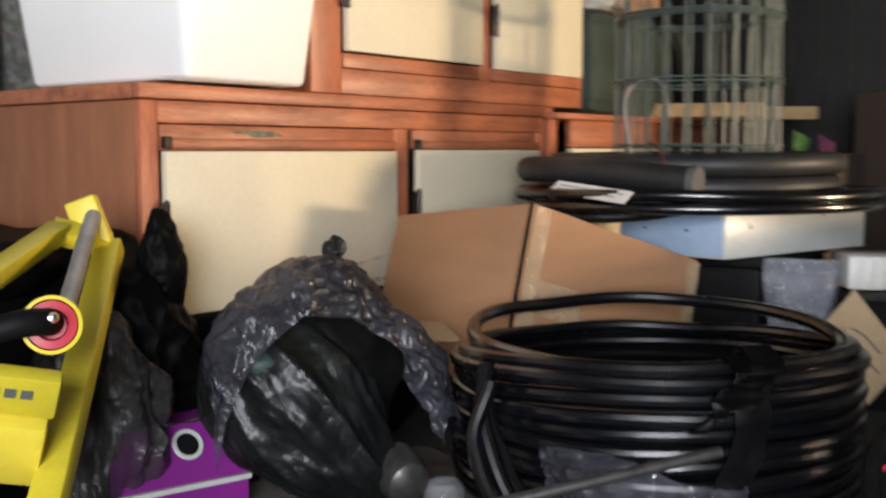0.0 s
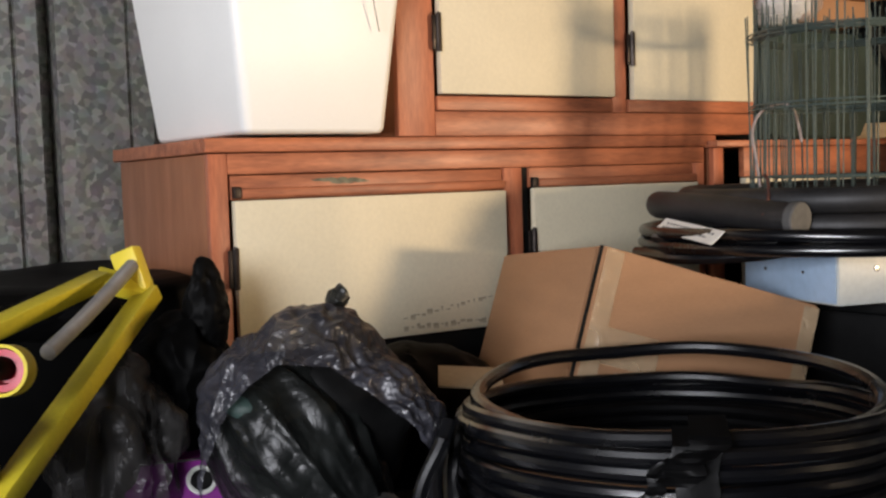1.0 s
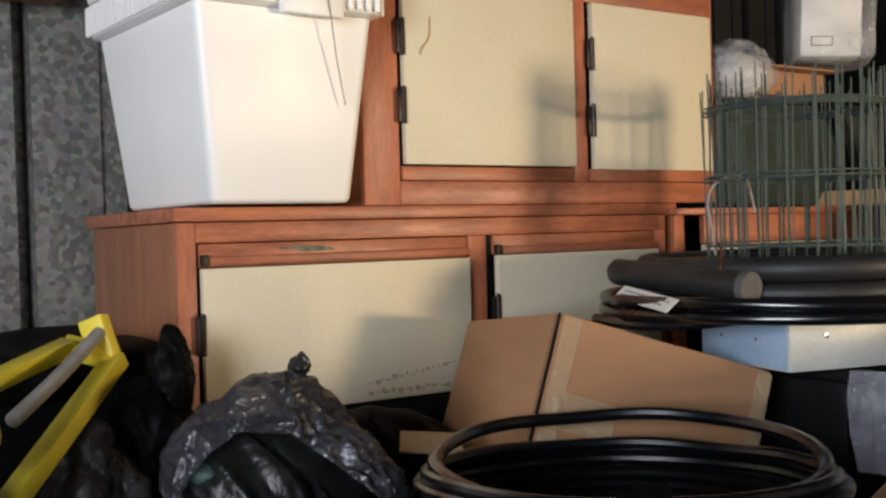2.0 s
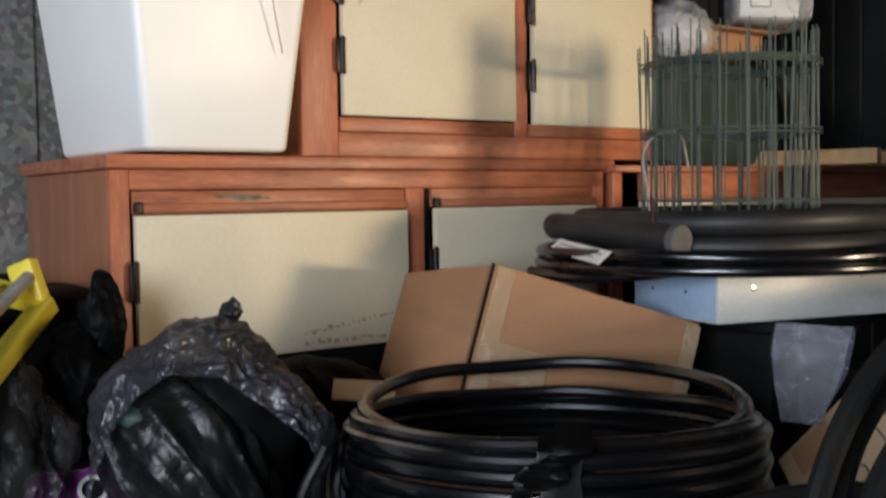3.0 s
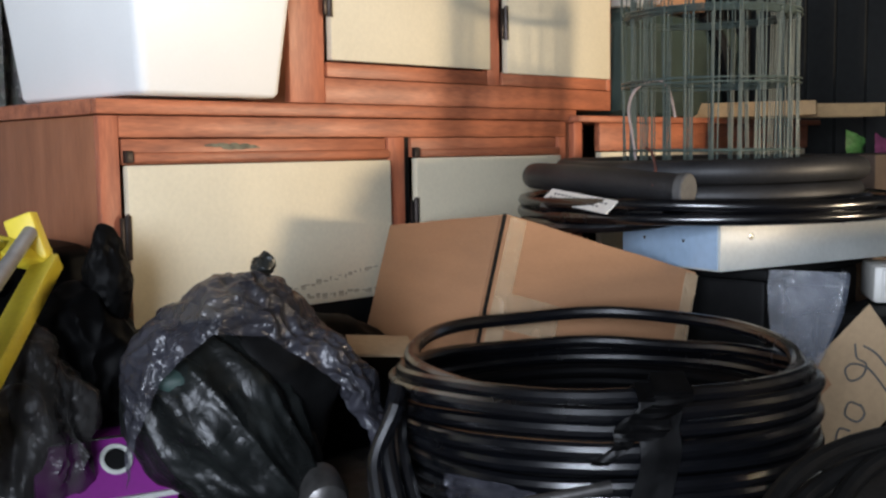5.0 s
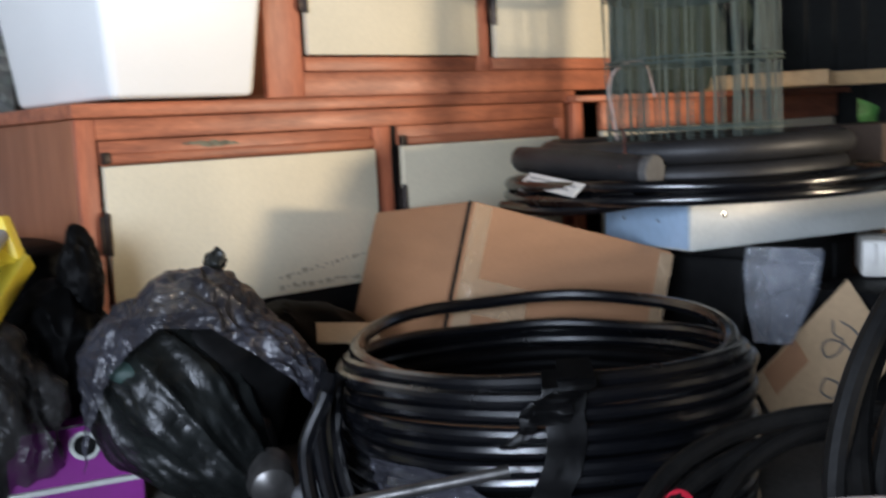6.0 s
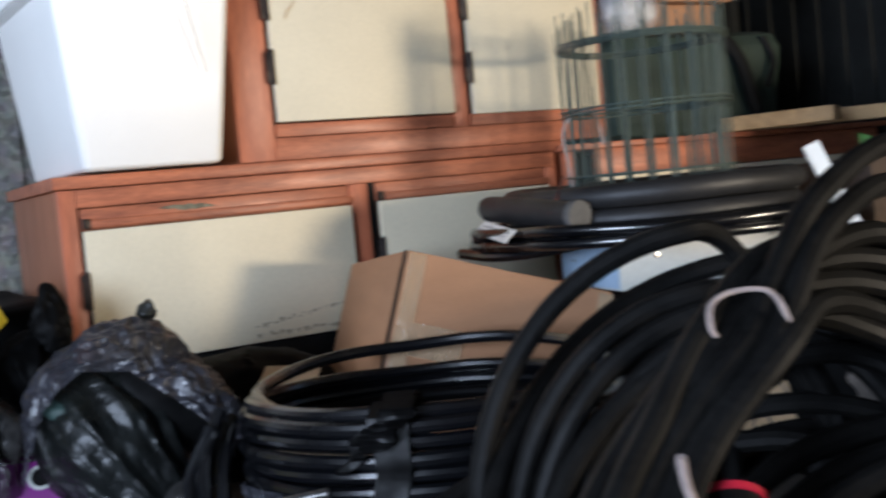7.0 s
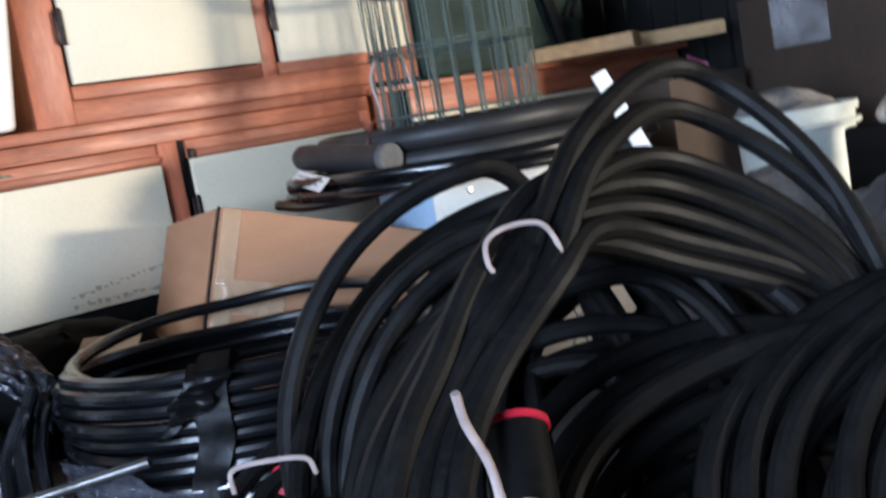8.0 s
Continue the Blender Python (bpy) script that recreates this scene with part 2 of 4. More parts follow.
def tube(points, r, n=10, closed=False, bm=None, caps=True):
    """A round tube along a line of points; r is one radius or one for each point."""
    bm = bm or bmesh.new()
    pts = [Vector(p) for p in points]
    k = len(pts)
    rings, u = [], None
    for i, p in enumerate(pts):
        t = (pts[(i + 1) % k] - pts[i - 1]) if closed else (pts[min(i + 1, k - 1)] - pts[max(i - 1, 0)])
        t.normalize()
        if u is None:
            u = frame_of(t)[0]
        u = (u - t * u.dot(t)).normalized()
        v = t.cross(u)
        rr = r[i] if isinstance(r, (list, tuple)) else r
        rings.append([bm.verts.new(p + rr * (math.cos(a) * u + math.sin(a) * v)) for a in (2 * math.pi * j / n for j in range(n))])
    for i in range(k if closed else k - 1):
        a, b = rings[i], rings[(i + 1) % k]
        for j in range(n):
            bm.faces.new((a[j], a[(j + 1) % n], b[(j + 1) % n], b[j]))
    if caps and not closed:
        bm.faces.new(rings[0][::-1]), bm.faces.new(rings[-1])
    return bm


def glide(points, per=8):
    """A smooth line through a few points."""
    p = [Vector(q) for q in points]
    p = [2 * p[0] - p[1]] + p + [2 * p[-1] - p[-2]]
    out = []
    for i in range(1, len(p) - 2):
        for s in range(per):
            t = s / per
            out.append(0.5 * (2 * p[i] + (p[i + 1] - p[i - 1]) * t + (2 * p[i - 1] - 5 * p[i] + 4 * p[i + 1] - p[i + 2]) * t * t + (3 * p[i] - p[i - 1] - 3 * p[i + 1] + p[i + 2]) * t ** 3))
    return out + [p[-2]]


def lathe(profile, n=32, bm=None, m=None):
    bm = bm or bmesh.new()
    rings = [[bm.verts.new((max(r, 1e-4) * math.cos(2 * math.pi * j / n), max(r, 1e-4) * math.sin(2 * math.pi * j / n), z)) for j in range(n)] for r, z in profile]
    for a, b in zip(rings, rings[1:]):
        for j in range(n):
            bm.faces.new((a[j], a[(j + 1) % n], b[(j + 1) % n], b[j]))
    if m is not None:
        bmesh.ops.transform(bm, matrix=m, verts=[v for ring in rings for v in ring])
    return bm


def ridged(p, scale, seed):
    q = Vector(p) * scale + Vector((seed, seed * 1.7, -seed))
    return 1 - abs(2 * (noise.noise(q) * 0.5 + 0.5) - 1)


def crumple(bm, amount, scale, seed, fine=0.3):
    bm.normal_update()
    for v in bm.verts:
        d = noise.noise(Vector(v.co) * scale * 0.6 + Vector((seed, 0, 0))) * 1.2 + (ridged(v.co, scale, seed) - 0.7) + fine * (ridged(v.co, scale * 3.1, seed + 5) - 0.7)
        v.co += v.normal * d * amount
    return bm


def lump(size, centre, seed, amount=0.03, scale=9, sub=5, flat=0.0, fine=0.3):
    bm = bmesh.new()
    bmesh.ops.create_icosphere(bm, subdivisions=sub, radius=1)
    for v in bm.verts:
        v.co = Vector((v.co.x * size[0], v.co.y * size[1], v.co.z * size[2]))
    crumple(bm, amount, scale, seed, fine)
    for v in bm.verts:
        v.co += Vector(centre)
        if v.co.z < flat:
            v.co.z = flat
    return bm


def spin(d, up=(0, 0, 1)):
    """A turn whose x axis is d and whose z axis leans to up."""
    x = Vector(d).normalized()
    z = Vector(up) - x * x.dot(Vector(up))
    z.normalize()
    y = z.cross(x)
    return Matrix(((x.x, y.x, z.x, 0), (x.y, y.y, z.y, 0), (x.z, y.z, z.z, 0), (0, 0, 0, 1)))


# ---- the shed ----
floor = part("floor", B(-2.7, 4.2, -2.9, 2.4, -0.12, 0.0, bevel=0), CONCRETE)
tagged(floor, "dark dusty concrete shed floor", "floor", kind="structure")
roof = part("ceiling", B(-2.7, 4.2, -2.9, 2.4, 2.35, 2.42, bevel=0), ROOF)
tagged(roof, "dark unlined shed roof", "ceiling", kind="structure")


def ribbed_wall(name, x0, x1, y, mat, pitch=0.19, rib=0.05, deep=0.03, height=2.35, m=None):
    """Sheet steel with trapezoid ribs, along x, ribs towards -y."""
    bm = bmesh.new()
    line, x = [(x0, 0.0)], x0
    while x + pitch < x1:
        line += [(x + pitch - rib - 0.061, 0.0), (x + pitch - rib - 0.059, 0.012), (x + pitch - rib - 0.051, 0.012), (x + pitch - rib - 0.049, 0.0)] if deep < 0 else []
        line += [(x + pitch - rib, 0.0), (x + pitch - rib * 0.9, -deep), (x + pitch - rib * 0.1, -deep), (x + pitch, 0.0)]
        x += pitch
    line.append((x1, 0.0))
    rows = []
    for z in (0.0, height):
        rows.append(([bm.verts.new((a, y + b, z)) for a, b in line], [bm.verts.new((a, y + 0.10, z)) for a in (x0, x1)]))
    (f0, b0), (f1, b1) = rows
    for i in range(len(line) - 1):
        bm.faces.new((f0[i], f0[i + 1], f1[i + 1], f1[i]))
    bm.faces.new((b0[1], b0[0], b1[0], b1[1]))
    if m is not None:
        bmesh.ops.transform(bm, matrix=m, verts=bm.verts)
    return part(name, bm, mat, angle=20)


wall_back = tagged(ribbed_wall("wall_north", -2.707, 2.76, 2.19, STEEL, 0.27, 0.042, -0.075), "galvanised ribbed sheet steel wall", "wall", kind="structure")
wall_dark = tagged(ribbed_wall("wall_north_east", 2.762, 4.15, 2.19, DARKWALL, 0.19, 0.04, -0.05), "dark ribbed steel wall", "wall", kind="structure")
wall_far = tagged(ribbed_wall("wall_east", -2.4, 2.9, 0.0, DARKWALL, 0.115, 0.03, 0.02, m=pose(4.1, 0, 0, 0, 0, -90)), "dark ribbed steel wall", "wall", kind="structure")
bm = bmesh.new()
for a in ((-2.7, -2.62, -2.9, -2.62, 0, 2.35), (-2.7, -2.62, -0.58, 2.19, 0, 2.35), (-2.7, -2.62, -2.62, -0.58, 0, 0.25), (-2.7, -2.62, -2.62, -0.58, 1.95, 2.35)):
    box(bm, *a, bevel=0)
tagged(part("wall_west", bm, DARKWALL), "dark shed wall with a window opening", "wall", kind="structure")
# unseen south wall; the low lintel is added to keep sky light off the coil
bm = bmesh.new()
for a in ((-2.62, 3.35, -2.9, -2.82, 0, 2.35), (3.98, 4.1, -2.9, -2.82, 0, 2.35), (3.35, 3.98, -2.9, -2.82, 0.85, 2.35)):
    box(bm, *a, bevel=0)
tagged(part("wall_south", bm, DARKWALL), "unseen dark shed wall, its doorway lowered to cut sky light", "wall", kind="structure")
beam = part("wall_beam", B(-1.0, 1.12, 2.06, 2.145, 1.235, 1.31), WOOD)
tagged(beam, "red-brown timber girt along the steel wall", "beam", kind="structure")

# ---- base cupboard ----
F = 1.535


def hinge(parent, x, y, z, h=0.075):
    """Butt hinge with a knuckle and a scalloped leaf."""
    bm = B(x - 0.014, x - 0.002, y - 0.006, y + 0.001, z - h / 2, z + h / 2, bevel=0.0025)
    tube([(x, y - 0.007, z - h / 2 - 0.004), (x, y - 0.007, z + h / 2 + 0.004)], 0.0062, 10, bm=bm)
    lathe([(0, 0), (0.005, 0.001), (0.004, 0.006), (0, 0.008)], 10, bm, pose(x, y - 0.007, z + h / 2))
    return part("hinge", bm, IRON, parent, "dark iron hinge")


def cream_door(parent, x0, x1, z0, z1, y, hinge_z):
    d = part("door", B(x0, x1, y - 0.016, y + 0.002, z0, z1, bevel=0.003), CREAM, parent, "cream painted flush door")
    for z in hinge_z:
        hinge(d, x0 - 0.002, y - 0.008, z)
    return d


base = thing("base_cupboard", "red-brown stained wooden cupboard with cream doors", "cupboard")
part("side_panel", B(1.195, 1.213, F + 0.019, 2.13, 0.06, 0.688), WOOD_SIDE, base)
part("side_panel", B(2.545, 2.563, F + 0.019, 2.13, 0.06, 0.688), WOOD_SIDE, base)
part("back_panel", B(1.213, 2.545, 2.115, 2.13, 0.06, 0.688), WOOD_SIDE, base)
part("bottom_panel", B(1.213, 2.545, F + 0.03, 2.115, 0.22, 0.236), WOOD_SIDE, base)
part("plinth", B(1.2, 2.56, F + 0.06, 2.1, 0.0, 0.06), BLACK, base)
part("stile", B(1.192, 1.232, F, F + 0.019, 0.06, 0.688), WOOD_UP, base)
part("stile", B(1.908, 1.960, F, F + 0.019, 0.06, 0.646), WOOD_UP, base)
# black strip paints the shade in the gap left of the door
part("gap_shade", B(1.9605, 1.984, F + 0.012, F + 0.018, 0.06, 0.646, bevel=0), BLACK, base, "black strip for the shaded gap beside the door")
for x in (1.2395, 1.9855):
    part("pull_block", B(x, x + 0.018, F - 0.010, F + 0.0035, 0.598, 0.622, bevel=0.003), IRON, base, "dark catch above the door")
for x0, x1 in ((1.238, 1.905), (1.985, 2.528)):
    part("pull_lip", B(x0 + 0.019, x1, F - 0.011, F + 0.0035, 0.5985, 0.618, bevel=0.004), WOOD, base, "projecting finger lip")
part("stile", B(2.53, 2.566, F, F + 0.019, 0.06, 0.646), WOOD_UP, base)
part("top_rail", B(1.2325, 2.566, F, F + 0.019, 0.6465, 0.688), WOOD, base)
part("drawer_strip", B(1.238, 1.905, F + 0.004, F + 0.018, 0.5955, 0.644), WOOD, base, "stained strip with a chipped edge")
part("drawer_strip", B(1.985, 2.528, F + 0.004, F + 0.018, 0.5985, 0.645), WOOD, base)
# black on this rail stands in for the shade below the doors
part("lower_rail", B(1.2325, 2.53, F + 0.001, F + 0.018, 0.20, 0.282), BLACK, base, "rail coloured black for the shade under the doors")
cream_door(base, 1.238, 1.902, 0.284, 0.594, F, (0.459,))
cream_door(base, 1.984, 2.526, 0.284, 0.597, F, (0.46,))
bm = bmesh.new()
random.seed(3)
for i in range(14):
    a = i / 13
    bmesh.ops.create_icosphere(bm, subdivisions=2, radius=1, matrix=Matrix.Translation((1.43 + 0.11 * a, F + 0.003, 0.632 - 0.006 * a + random.uniform(-0.003, 0.003))) @ Matrix.Diagonal((0.014, 0.0016, 0.0022 + 0.003 * math.sin(math.pi * a), 1)))
part("chipped_edge", bm, CHIP, base, "bare chip in the stain")
# two rows of thin marks that paint a mesh shadow on the door
mesh_mark = None
for i in range(18):
    for row in range(2):
        m = Matrix.Translation((1.62 + 0.26 * i / 17 + random.uniform(-0.006, 0.006), F - 0.0166, 0.302 + 0.02 * row + 0.035 * row * i / 17 + random.uniform(-0.003, 0.003))) @ Matrix.Diagonal((random.uniform(0.5, 2.6), 1, random.uniform(0.3, 1.5), 1))
        if mesh_mark is None:
            mesh_mark = part("mesh_shadow_mark", B(-0.003, 0.003, -0.0006, 0.0006, -0.004, 0.004, bevel=0), MESHSHADE, base, "dark mark painted for the mesh shadow")
            mesh_mark.matrix_basis = m
        else:
            share(mesh_mark, "mesh_shadow_mark", m, base)

counter = thing("worktop", "red-brown stained worktop with worn edge", "worktop")
part("board", B(1.183, 2.60, F + 0.0125, 2.15, 0.690, 0.719, bevel=0.002), WOOD, counter)
part("edge_strip", B(1.183, 2.60, F - 0.012, F + 0.0122, 0.690, 0.7188, bevel=0.004), WOOD, counter, "worn stained edge strip")

# ---- wall cupboard standing on the worktop ----
U = 1.522
hutch = thing("upper_cupboard", "tall red-brown cupboard with cream doors on the worktop", "cupboard")
part("side_panel", B(1.625, 1.643, U + 0.019, 1.98, 0.7195, 1.31), WOOD_SIDE, hutch)
part("side_panel", B(2.735, 2.753, U + 0.019, 1.98, 0.7195, 1.31), WOOD_SIDE, hutch)
part("back_panel", B(1.643, 2.735, 1.965, 1.98, 0.7195, 1.31), WOOD_SIDE, hutch)
part("top_panel", B(1.62, 2.76, U - 0.005, 1.99, 1.311, 1.33), WOOD, hutch)
part("stile", B(1.622, 1.716, U, U + 0.019, 0.7195, 1.31), WOOD_UP, hutch)
part("stile", B(2.236, 2.282, U, U + 0.019, 0.775, 1.31), WOOD_UP, hutch)
part("stile", B(2.735, 2.755, U, U + 0.019, 0.775, 1.31), WOOD_UP, hutch)
part("bottom_rail", B(1.7165, 2.755, U, U + 0.019, 0.7195, 0.7745), WOOD, hutch)
part("top_rail", B(1.7165, 2.2355, U, U + 0.019, 1.235, 1.31), WOOD, hutch)
part("top_rail", B(2.2825, 2.7345, U, U + 0.019, 1.235, 1.31), WOOD, hutch)
for x0, x1 in ((1.7165, 2.2355), (2.2825, 2.7345)):
    part("door_ledge", B(x0 + 0.004, x1 - 0.004, U - 0.004, U + 0.016, 0.776, 0.808), WOOD, hutch)
cream_door(hutch, 1.724, 2.232, 0.812, 1.232, U, (0.945, 1.10))
cream_door(hutch, 2.294, 2.732, 0.806, 1.232, U, (0.93, 1.10))
part("stuck_tape", tube(glide([(1.766, U - 0.018, 1.062), (1.774, U - 0.019, 1.082), (1.79, U - 0.018, 1.10), (1.796, U - 0.018, 1.15)]), 0.0012, 6), PINE, hutch, "yellowed sliver on the door")

# ---- second base unit ----
unit = thing("low_cupboard", "red-brown cupboard with a pale door behind the clutter", "cupboard")
part("top_panel", B(2.568, 4.0, 1.49, 2.12, 0.6855, 0.703, bevel=0.003), WOOD, unit)
part("side_panel", B(2.6, 2.618, 1.555, 2.1, 0.0, 0.685), WOOD_SIDE, unit)
part("side_panel", B(3.97, 3.99, 1.555, 2.1, 0.0, 0.685), WOOD_SIDE, unit)
part("top_rail", B(2.72, 3.99, 1.535, 1.554, 0.605, 0.685), WOOD, unit)
part("stile", B(2.602, 2.64, 1.535, 1.554, 0.0, 0.685), WOOD_UP, unit)
part("door", B(2.72, 3.96, 1.53, 1.55, 0.05, 0.602), CREAM, unit, "pale painted door")
# black panel stands in for the shade between stile and door
part("recess_shade", B(2.641, 2.719, 1.6, 1.62, 0.0, 0.685), BLACK, unit)

# ---- white cool box ----
tub = thing("cool_box", "white moulded plastic cool box with a ribbed rim", "cool box")


def rounded_rect(w, d, r, n=6):
    out = []
    for cx, cy, a0 in ((w / 2 - r, d / 2 - r, 0), (-w / 2 + r, d / 2 - r, 90), (-w / 2 + r, -d / 2 + r, 180), (w / 2 - r, -d / 2 + r, 270)):
        for i in range(n + 1):
            a = radians(a0 + 90 * i / n)
            out.append((cx + r * math.cos(a), cy + r * math.sin(a)))
    return out


def loft(sections, bm=None):
    bm = bm or bmesh.new()
    rings = [[bm.verts.new((x, y, z)) for x, y in pts] for pts, z in sections]
    k = len(rings[0])
    for a, b in zip(rings, rings[1:]):
        for j in range(k):
            bm.faces.new((a[j], a[(j + 1) % k], b[(j + 1) % k], b[j]))
    bm.faces.new(rings[0][::-1]), bm.faces.new(rings[-1])
    return bm


TUB = pose(1.392, 1.70, 0.7235, 0, 0, 3)


def tub_section(z, grow=0.0, r=0.022):
    f = z / 0.39
    return rounded_rect(0.325 + 0.085 * f + grow, 0.46 + 0.075 * f + grow, r), z


bm = loft([tub_section(0.002, -0.012, 0.018), tub_section(0.01), tub_section(0.2), tub_section(0.392)])
bmesh.ops.transform(bm, matrix=TUB, verts=bm.verts)
part("body", bm, TUBW, tub, angle=50)
bm = loft([(rounded_rect(0.412, 0.537, 0.035), 0.393), (rounded_rect(0.45, 0.575, 0.04), 0.401), (rounded_rect(0.46, 0.585, 0.04), 0.47), (rounded_rect(0.456, 0.581, 0.038), 0.474)])
bmesh.ops.transform(bm, matrix=TUB, verts=bm.verts)
rim = part("rim", bm, TUBW, tub, angle=50)
bm = B(-0.23, 0.23, -0.291, 0.291, 0.475, 0.53, bevel=0.02)
bmesh.ops.transform(bm, matrix=TUB, verts=bm.verts)
part("lid", bm, TUBW, tub)
rib0 = None
for side in (0, 1, 2, 3):
    span = 0.42 if side % 2 == 0 else 0.54
    dist = 0.293 if side % 2 == 0 else 0.231
    k = int(span / 0.021)
    for i in range(k):
        s = -span / 2 + span * (i + 0.5) / k
        if side == 0 and -0.03 < s < 0.105:
            continue
        m = TUB @ pose(0, 0, 0, 0, 0, [0, 90, 180, 270][side]) @ Matrix.Translation((s, -dist, 0.436))
        if rib0 is None:
            rib0 = part("rib", B(-0.0065, 0.0065, -0.006, 0.004, -0.034, 0.034, bevel=0.004), TUBW, rim)
            rib0.matrix_basis = m
        else:
            share(rib0, "rib", m, rim)
bm = box(bmesh.new(), -0.035, 0.11, -0.307, -0.285, 0.378, 0.47, bevel=0.008)
bmesh.ops.transform(bm, matrix=TUB, verts=bm.verts)
part("latch", bm, TUBW, tub, "moulded white latch")
bm = tube(glide([(0.05, -0.312, 0.46), (0.07, -0.310, 0.40), (0.098, -0.287, 0.30), (0.128, -0.268, 0.205)]), 0.0013, 6)
bmesh.ops.transform(bm, matrix=TUB, verts=bm.verts)
part("cord", bm, GREYBAR, tub, "thin grey cord")

# ---- cardboard box, tilted against the cupboard ----
carton = thing("cardboard_box", "brown taped cardboard box tilted to one side", "box")
A_, B_, C_ = Vector((1.812, 1.088, 0.488)), Vector((2.223, 0.909, 0.347)), Vector((1.881, 1.505, 0.446))
U_, V_ = B_ - A_, C_ - A_
W_ = Vector((-0.351, -0.028, -0.936)) * 0.36
BOXM = Matrix(((U_.x, V_.x, W_.x, A_.x), (U_.y, V_.y, W_.y, A_.y), (U_.z, V_.z, W_.z, A_.z), (0, 0, 0, 1)))


def skewed(bm):
    bmesh.ops.transform(bm, matrix=BOXM, verts=bm.verts)
    bmesh.ops.recalc_face_normals(bm, faces=bm.faces)
    return bm


bm = B(0, 1, 0, 1, 0, 1, bevel=0)
bmesh.ops.subdivide_edges(bm, edges=bm.edges, cuts=9, use_grid_fill=True)
for v in bm.verts:
    c = Vector(v.co)
    b = 0.02 * noise.noise(c * 3.1) + 0.008 * noise.noise(c * 9)
    k = c - Vector((0.5, 0.5, 0.5))
    edge = sum(abs(abs(q) - 0.5) < 1e-4 for q in k)
    v.co += k * b * (1.0 if edge == 1 else 0.35)
bmesh.ops.bevel(bm, geom=[e for e in bm.edges if len(e.link_faces) == 2 and e.calc_face_angle(0) > 1], offset=0.008, segments=2, affect="EDGES")
part("carton_body", skewed(bm), CARD, carton, angle=50)
part("open_seam", skewed(B(-0.004, 0.007, -0.001, 0.012, 0.0, 1.0, bevel=0)), BLACK, carton, "dark seam at the corner")
part("flap", skewed(B(-0.009, -0.002, 0.03, 0.97, 0.015, 0.99, bevel=0.003)), CARD, carton)
part("tape", skewed(B(0.02, 0.10, -0.0085, -0.0075, 0.01, 0.98, bevel=0)), TAPE, carton, "clear crumpled packing tape")
part("tape", skewed(B(0.10, 0.34, -0.0085, -0.0075, 0.42, 0.62, bevel=0)), TAPE, carton, "clear crumpled packing tape")
part("tape", skewed(B(0.93, 1.0, -0.0085, -0.0075, 0.02, 0.98, bevel=0)), TAPE, carton)

# ---- big coil of black pipe ----
coil = thing("pipe_coil", "large coil of shiny black polyethylene pipe on the floor", "pipe coil")
CX, CY = 1.646, 0.737


def turn(radius, z, seed, lift=(0, 0), r=0.0122, arc=360, wob=0.006, start=0, drop=0.0):
    pts = []
    for i in range(int(96 * arc / 360)):
        a = radians(start + 360 * i / 96)
        n1 = noise.noise(Vector((math.cos(a) * 1.4, math.sin(a) * 1.4, seed * 3.3)))
        n2 = noise.noise(Vector((math.cos(a) * 1.4, math.sin(a) * 1.4, seed * 3.3 + 40)))
        rr = radius + wob * n1
        h = z + wob * 1.1 * n2 + lift[0] * math.cos(a - radians(lift[1])) - drop * i / 96
        pts.append((CX + rr * math.cos(a), CY + rr * math.sin(a), max(r, h)))
    return tube(pts, r, 10, closed=arc == 360)


for i in range(11):
    dip = 0.003 * max(0, i - 4)
    part("pipe_turn", turn(0.338 - 0.005 * (i % 2), 0.0125 + 0.0248 * i - dip, i, (-dip, 50), wob=0.006), POLY, coil)
    if i < 9:
        part("pipe_turn", turn(0.312, 0.0125 + 0.0248 * i - dip, i + 20, (-dip, 50), wob=0.004), POLYSHADE, coil)
        part("pipe_turn", turn(0.287, 0.0125 + 0.0248 * i - dip, i + 40, (-dip, 50), wob=0.003), POLYSHADE, coil)
part("pipe_turn", turn(0.322, 0.259, 31, (-0.022, 50), wob=0.008), POLY, coil)
part("pipe_turn", turn(0.310, 0.282, 33, (0.016, 45), wob=0.006), POLY, coil, "loose top turn")


def strap(a0, half, z0, z1, out=0.353, seed=0):
    """A flat strip of black film laid over the turns, from the inside of the coil over the top and down its face."""
    bm = bmesh.new()
    rows = []
    prof = [(0.288, z1 - 0.05), (0.294, z1 + 0.002), (0.325, z1 + 0.014), (out, z1 - 0.004)] + [(out + 0.004 * math.sin(k * 2.1 + seed), z1 - 0.004 - (z1 - z0) * k / 12) for k in range(1, 13)]
    for k, (r, z) in enumerate(prof):
        row = []
        for j in range(5):
            a = radians(a0) + half * (j / 2 - 1) / out + 0.02 * math.sin(k * 0.9 + seed) + 0.10 * (1 - k / 8)
            rr = r + 0.010 * abs(noise.noise(Vector((j * 1.3, k * 0.8, seed))))
            row.append(bm.verts.new((CX + rr * math.cos(a), CY + rr * math.sin(a), max(0.002, z))))
        rows.append(row)
    for p, q in zip(rows, rows[1:]):
        for j in range(4):
            bm.faces.new((p[j], p[j + 1], q[j + 1], q[j]))
    bmesh.ops.solidify(bm, geom=bm.faces[:], thickness=0.0015)
    return bm


part("strap", strap(228, 0.027, 0.03, 0.290, seed=1), STRAP, coil, "black plastic binding strap")
part("strap", strap(222.5, 0.012, 0.20, 0.286, out=0.362, seed=4), STRAP, coil, "folded strap end")
part("strap", strap(229, 0.026, 0.235, 0.300, out=0.366, seed=9), STRAP, coil, "folded strap end")


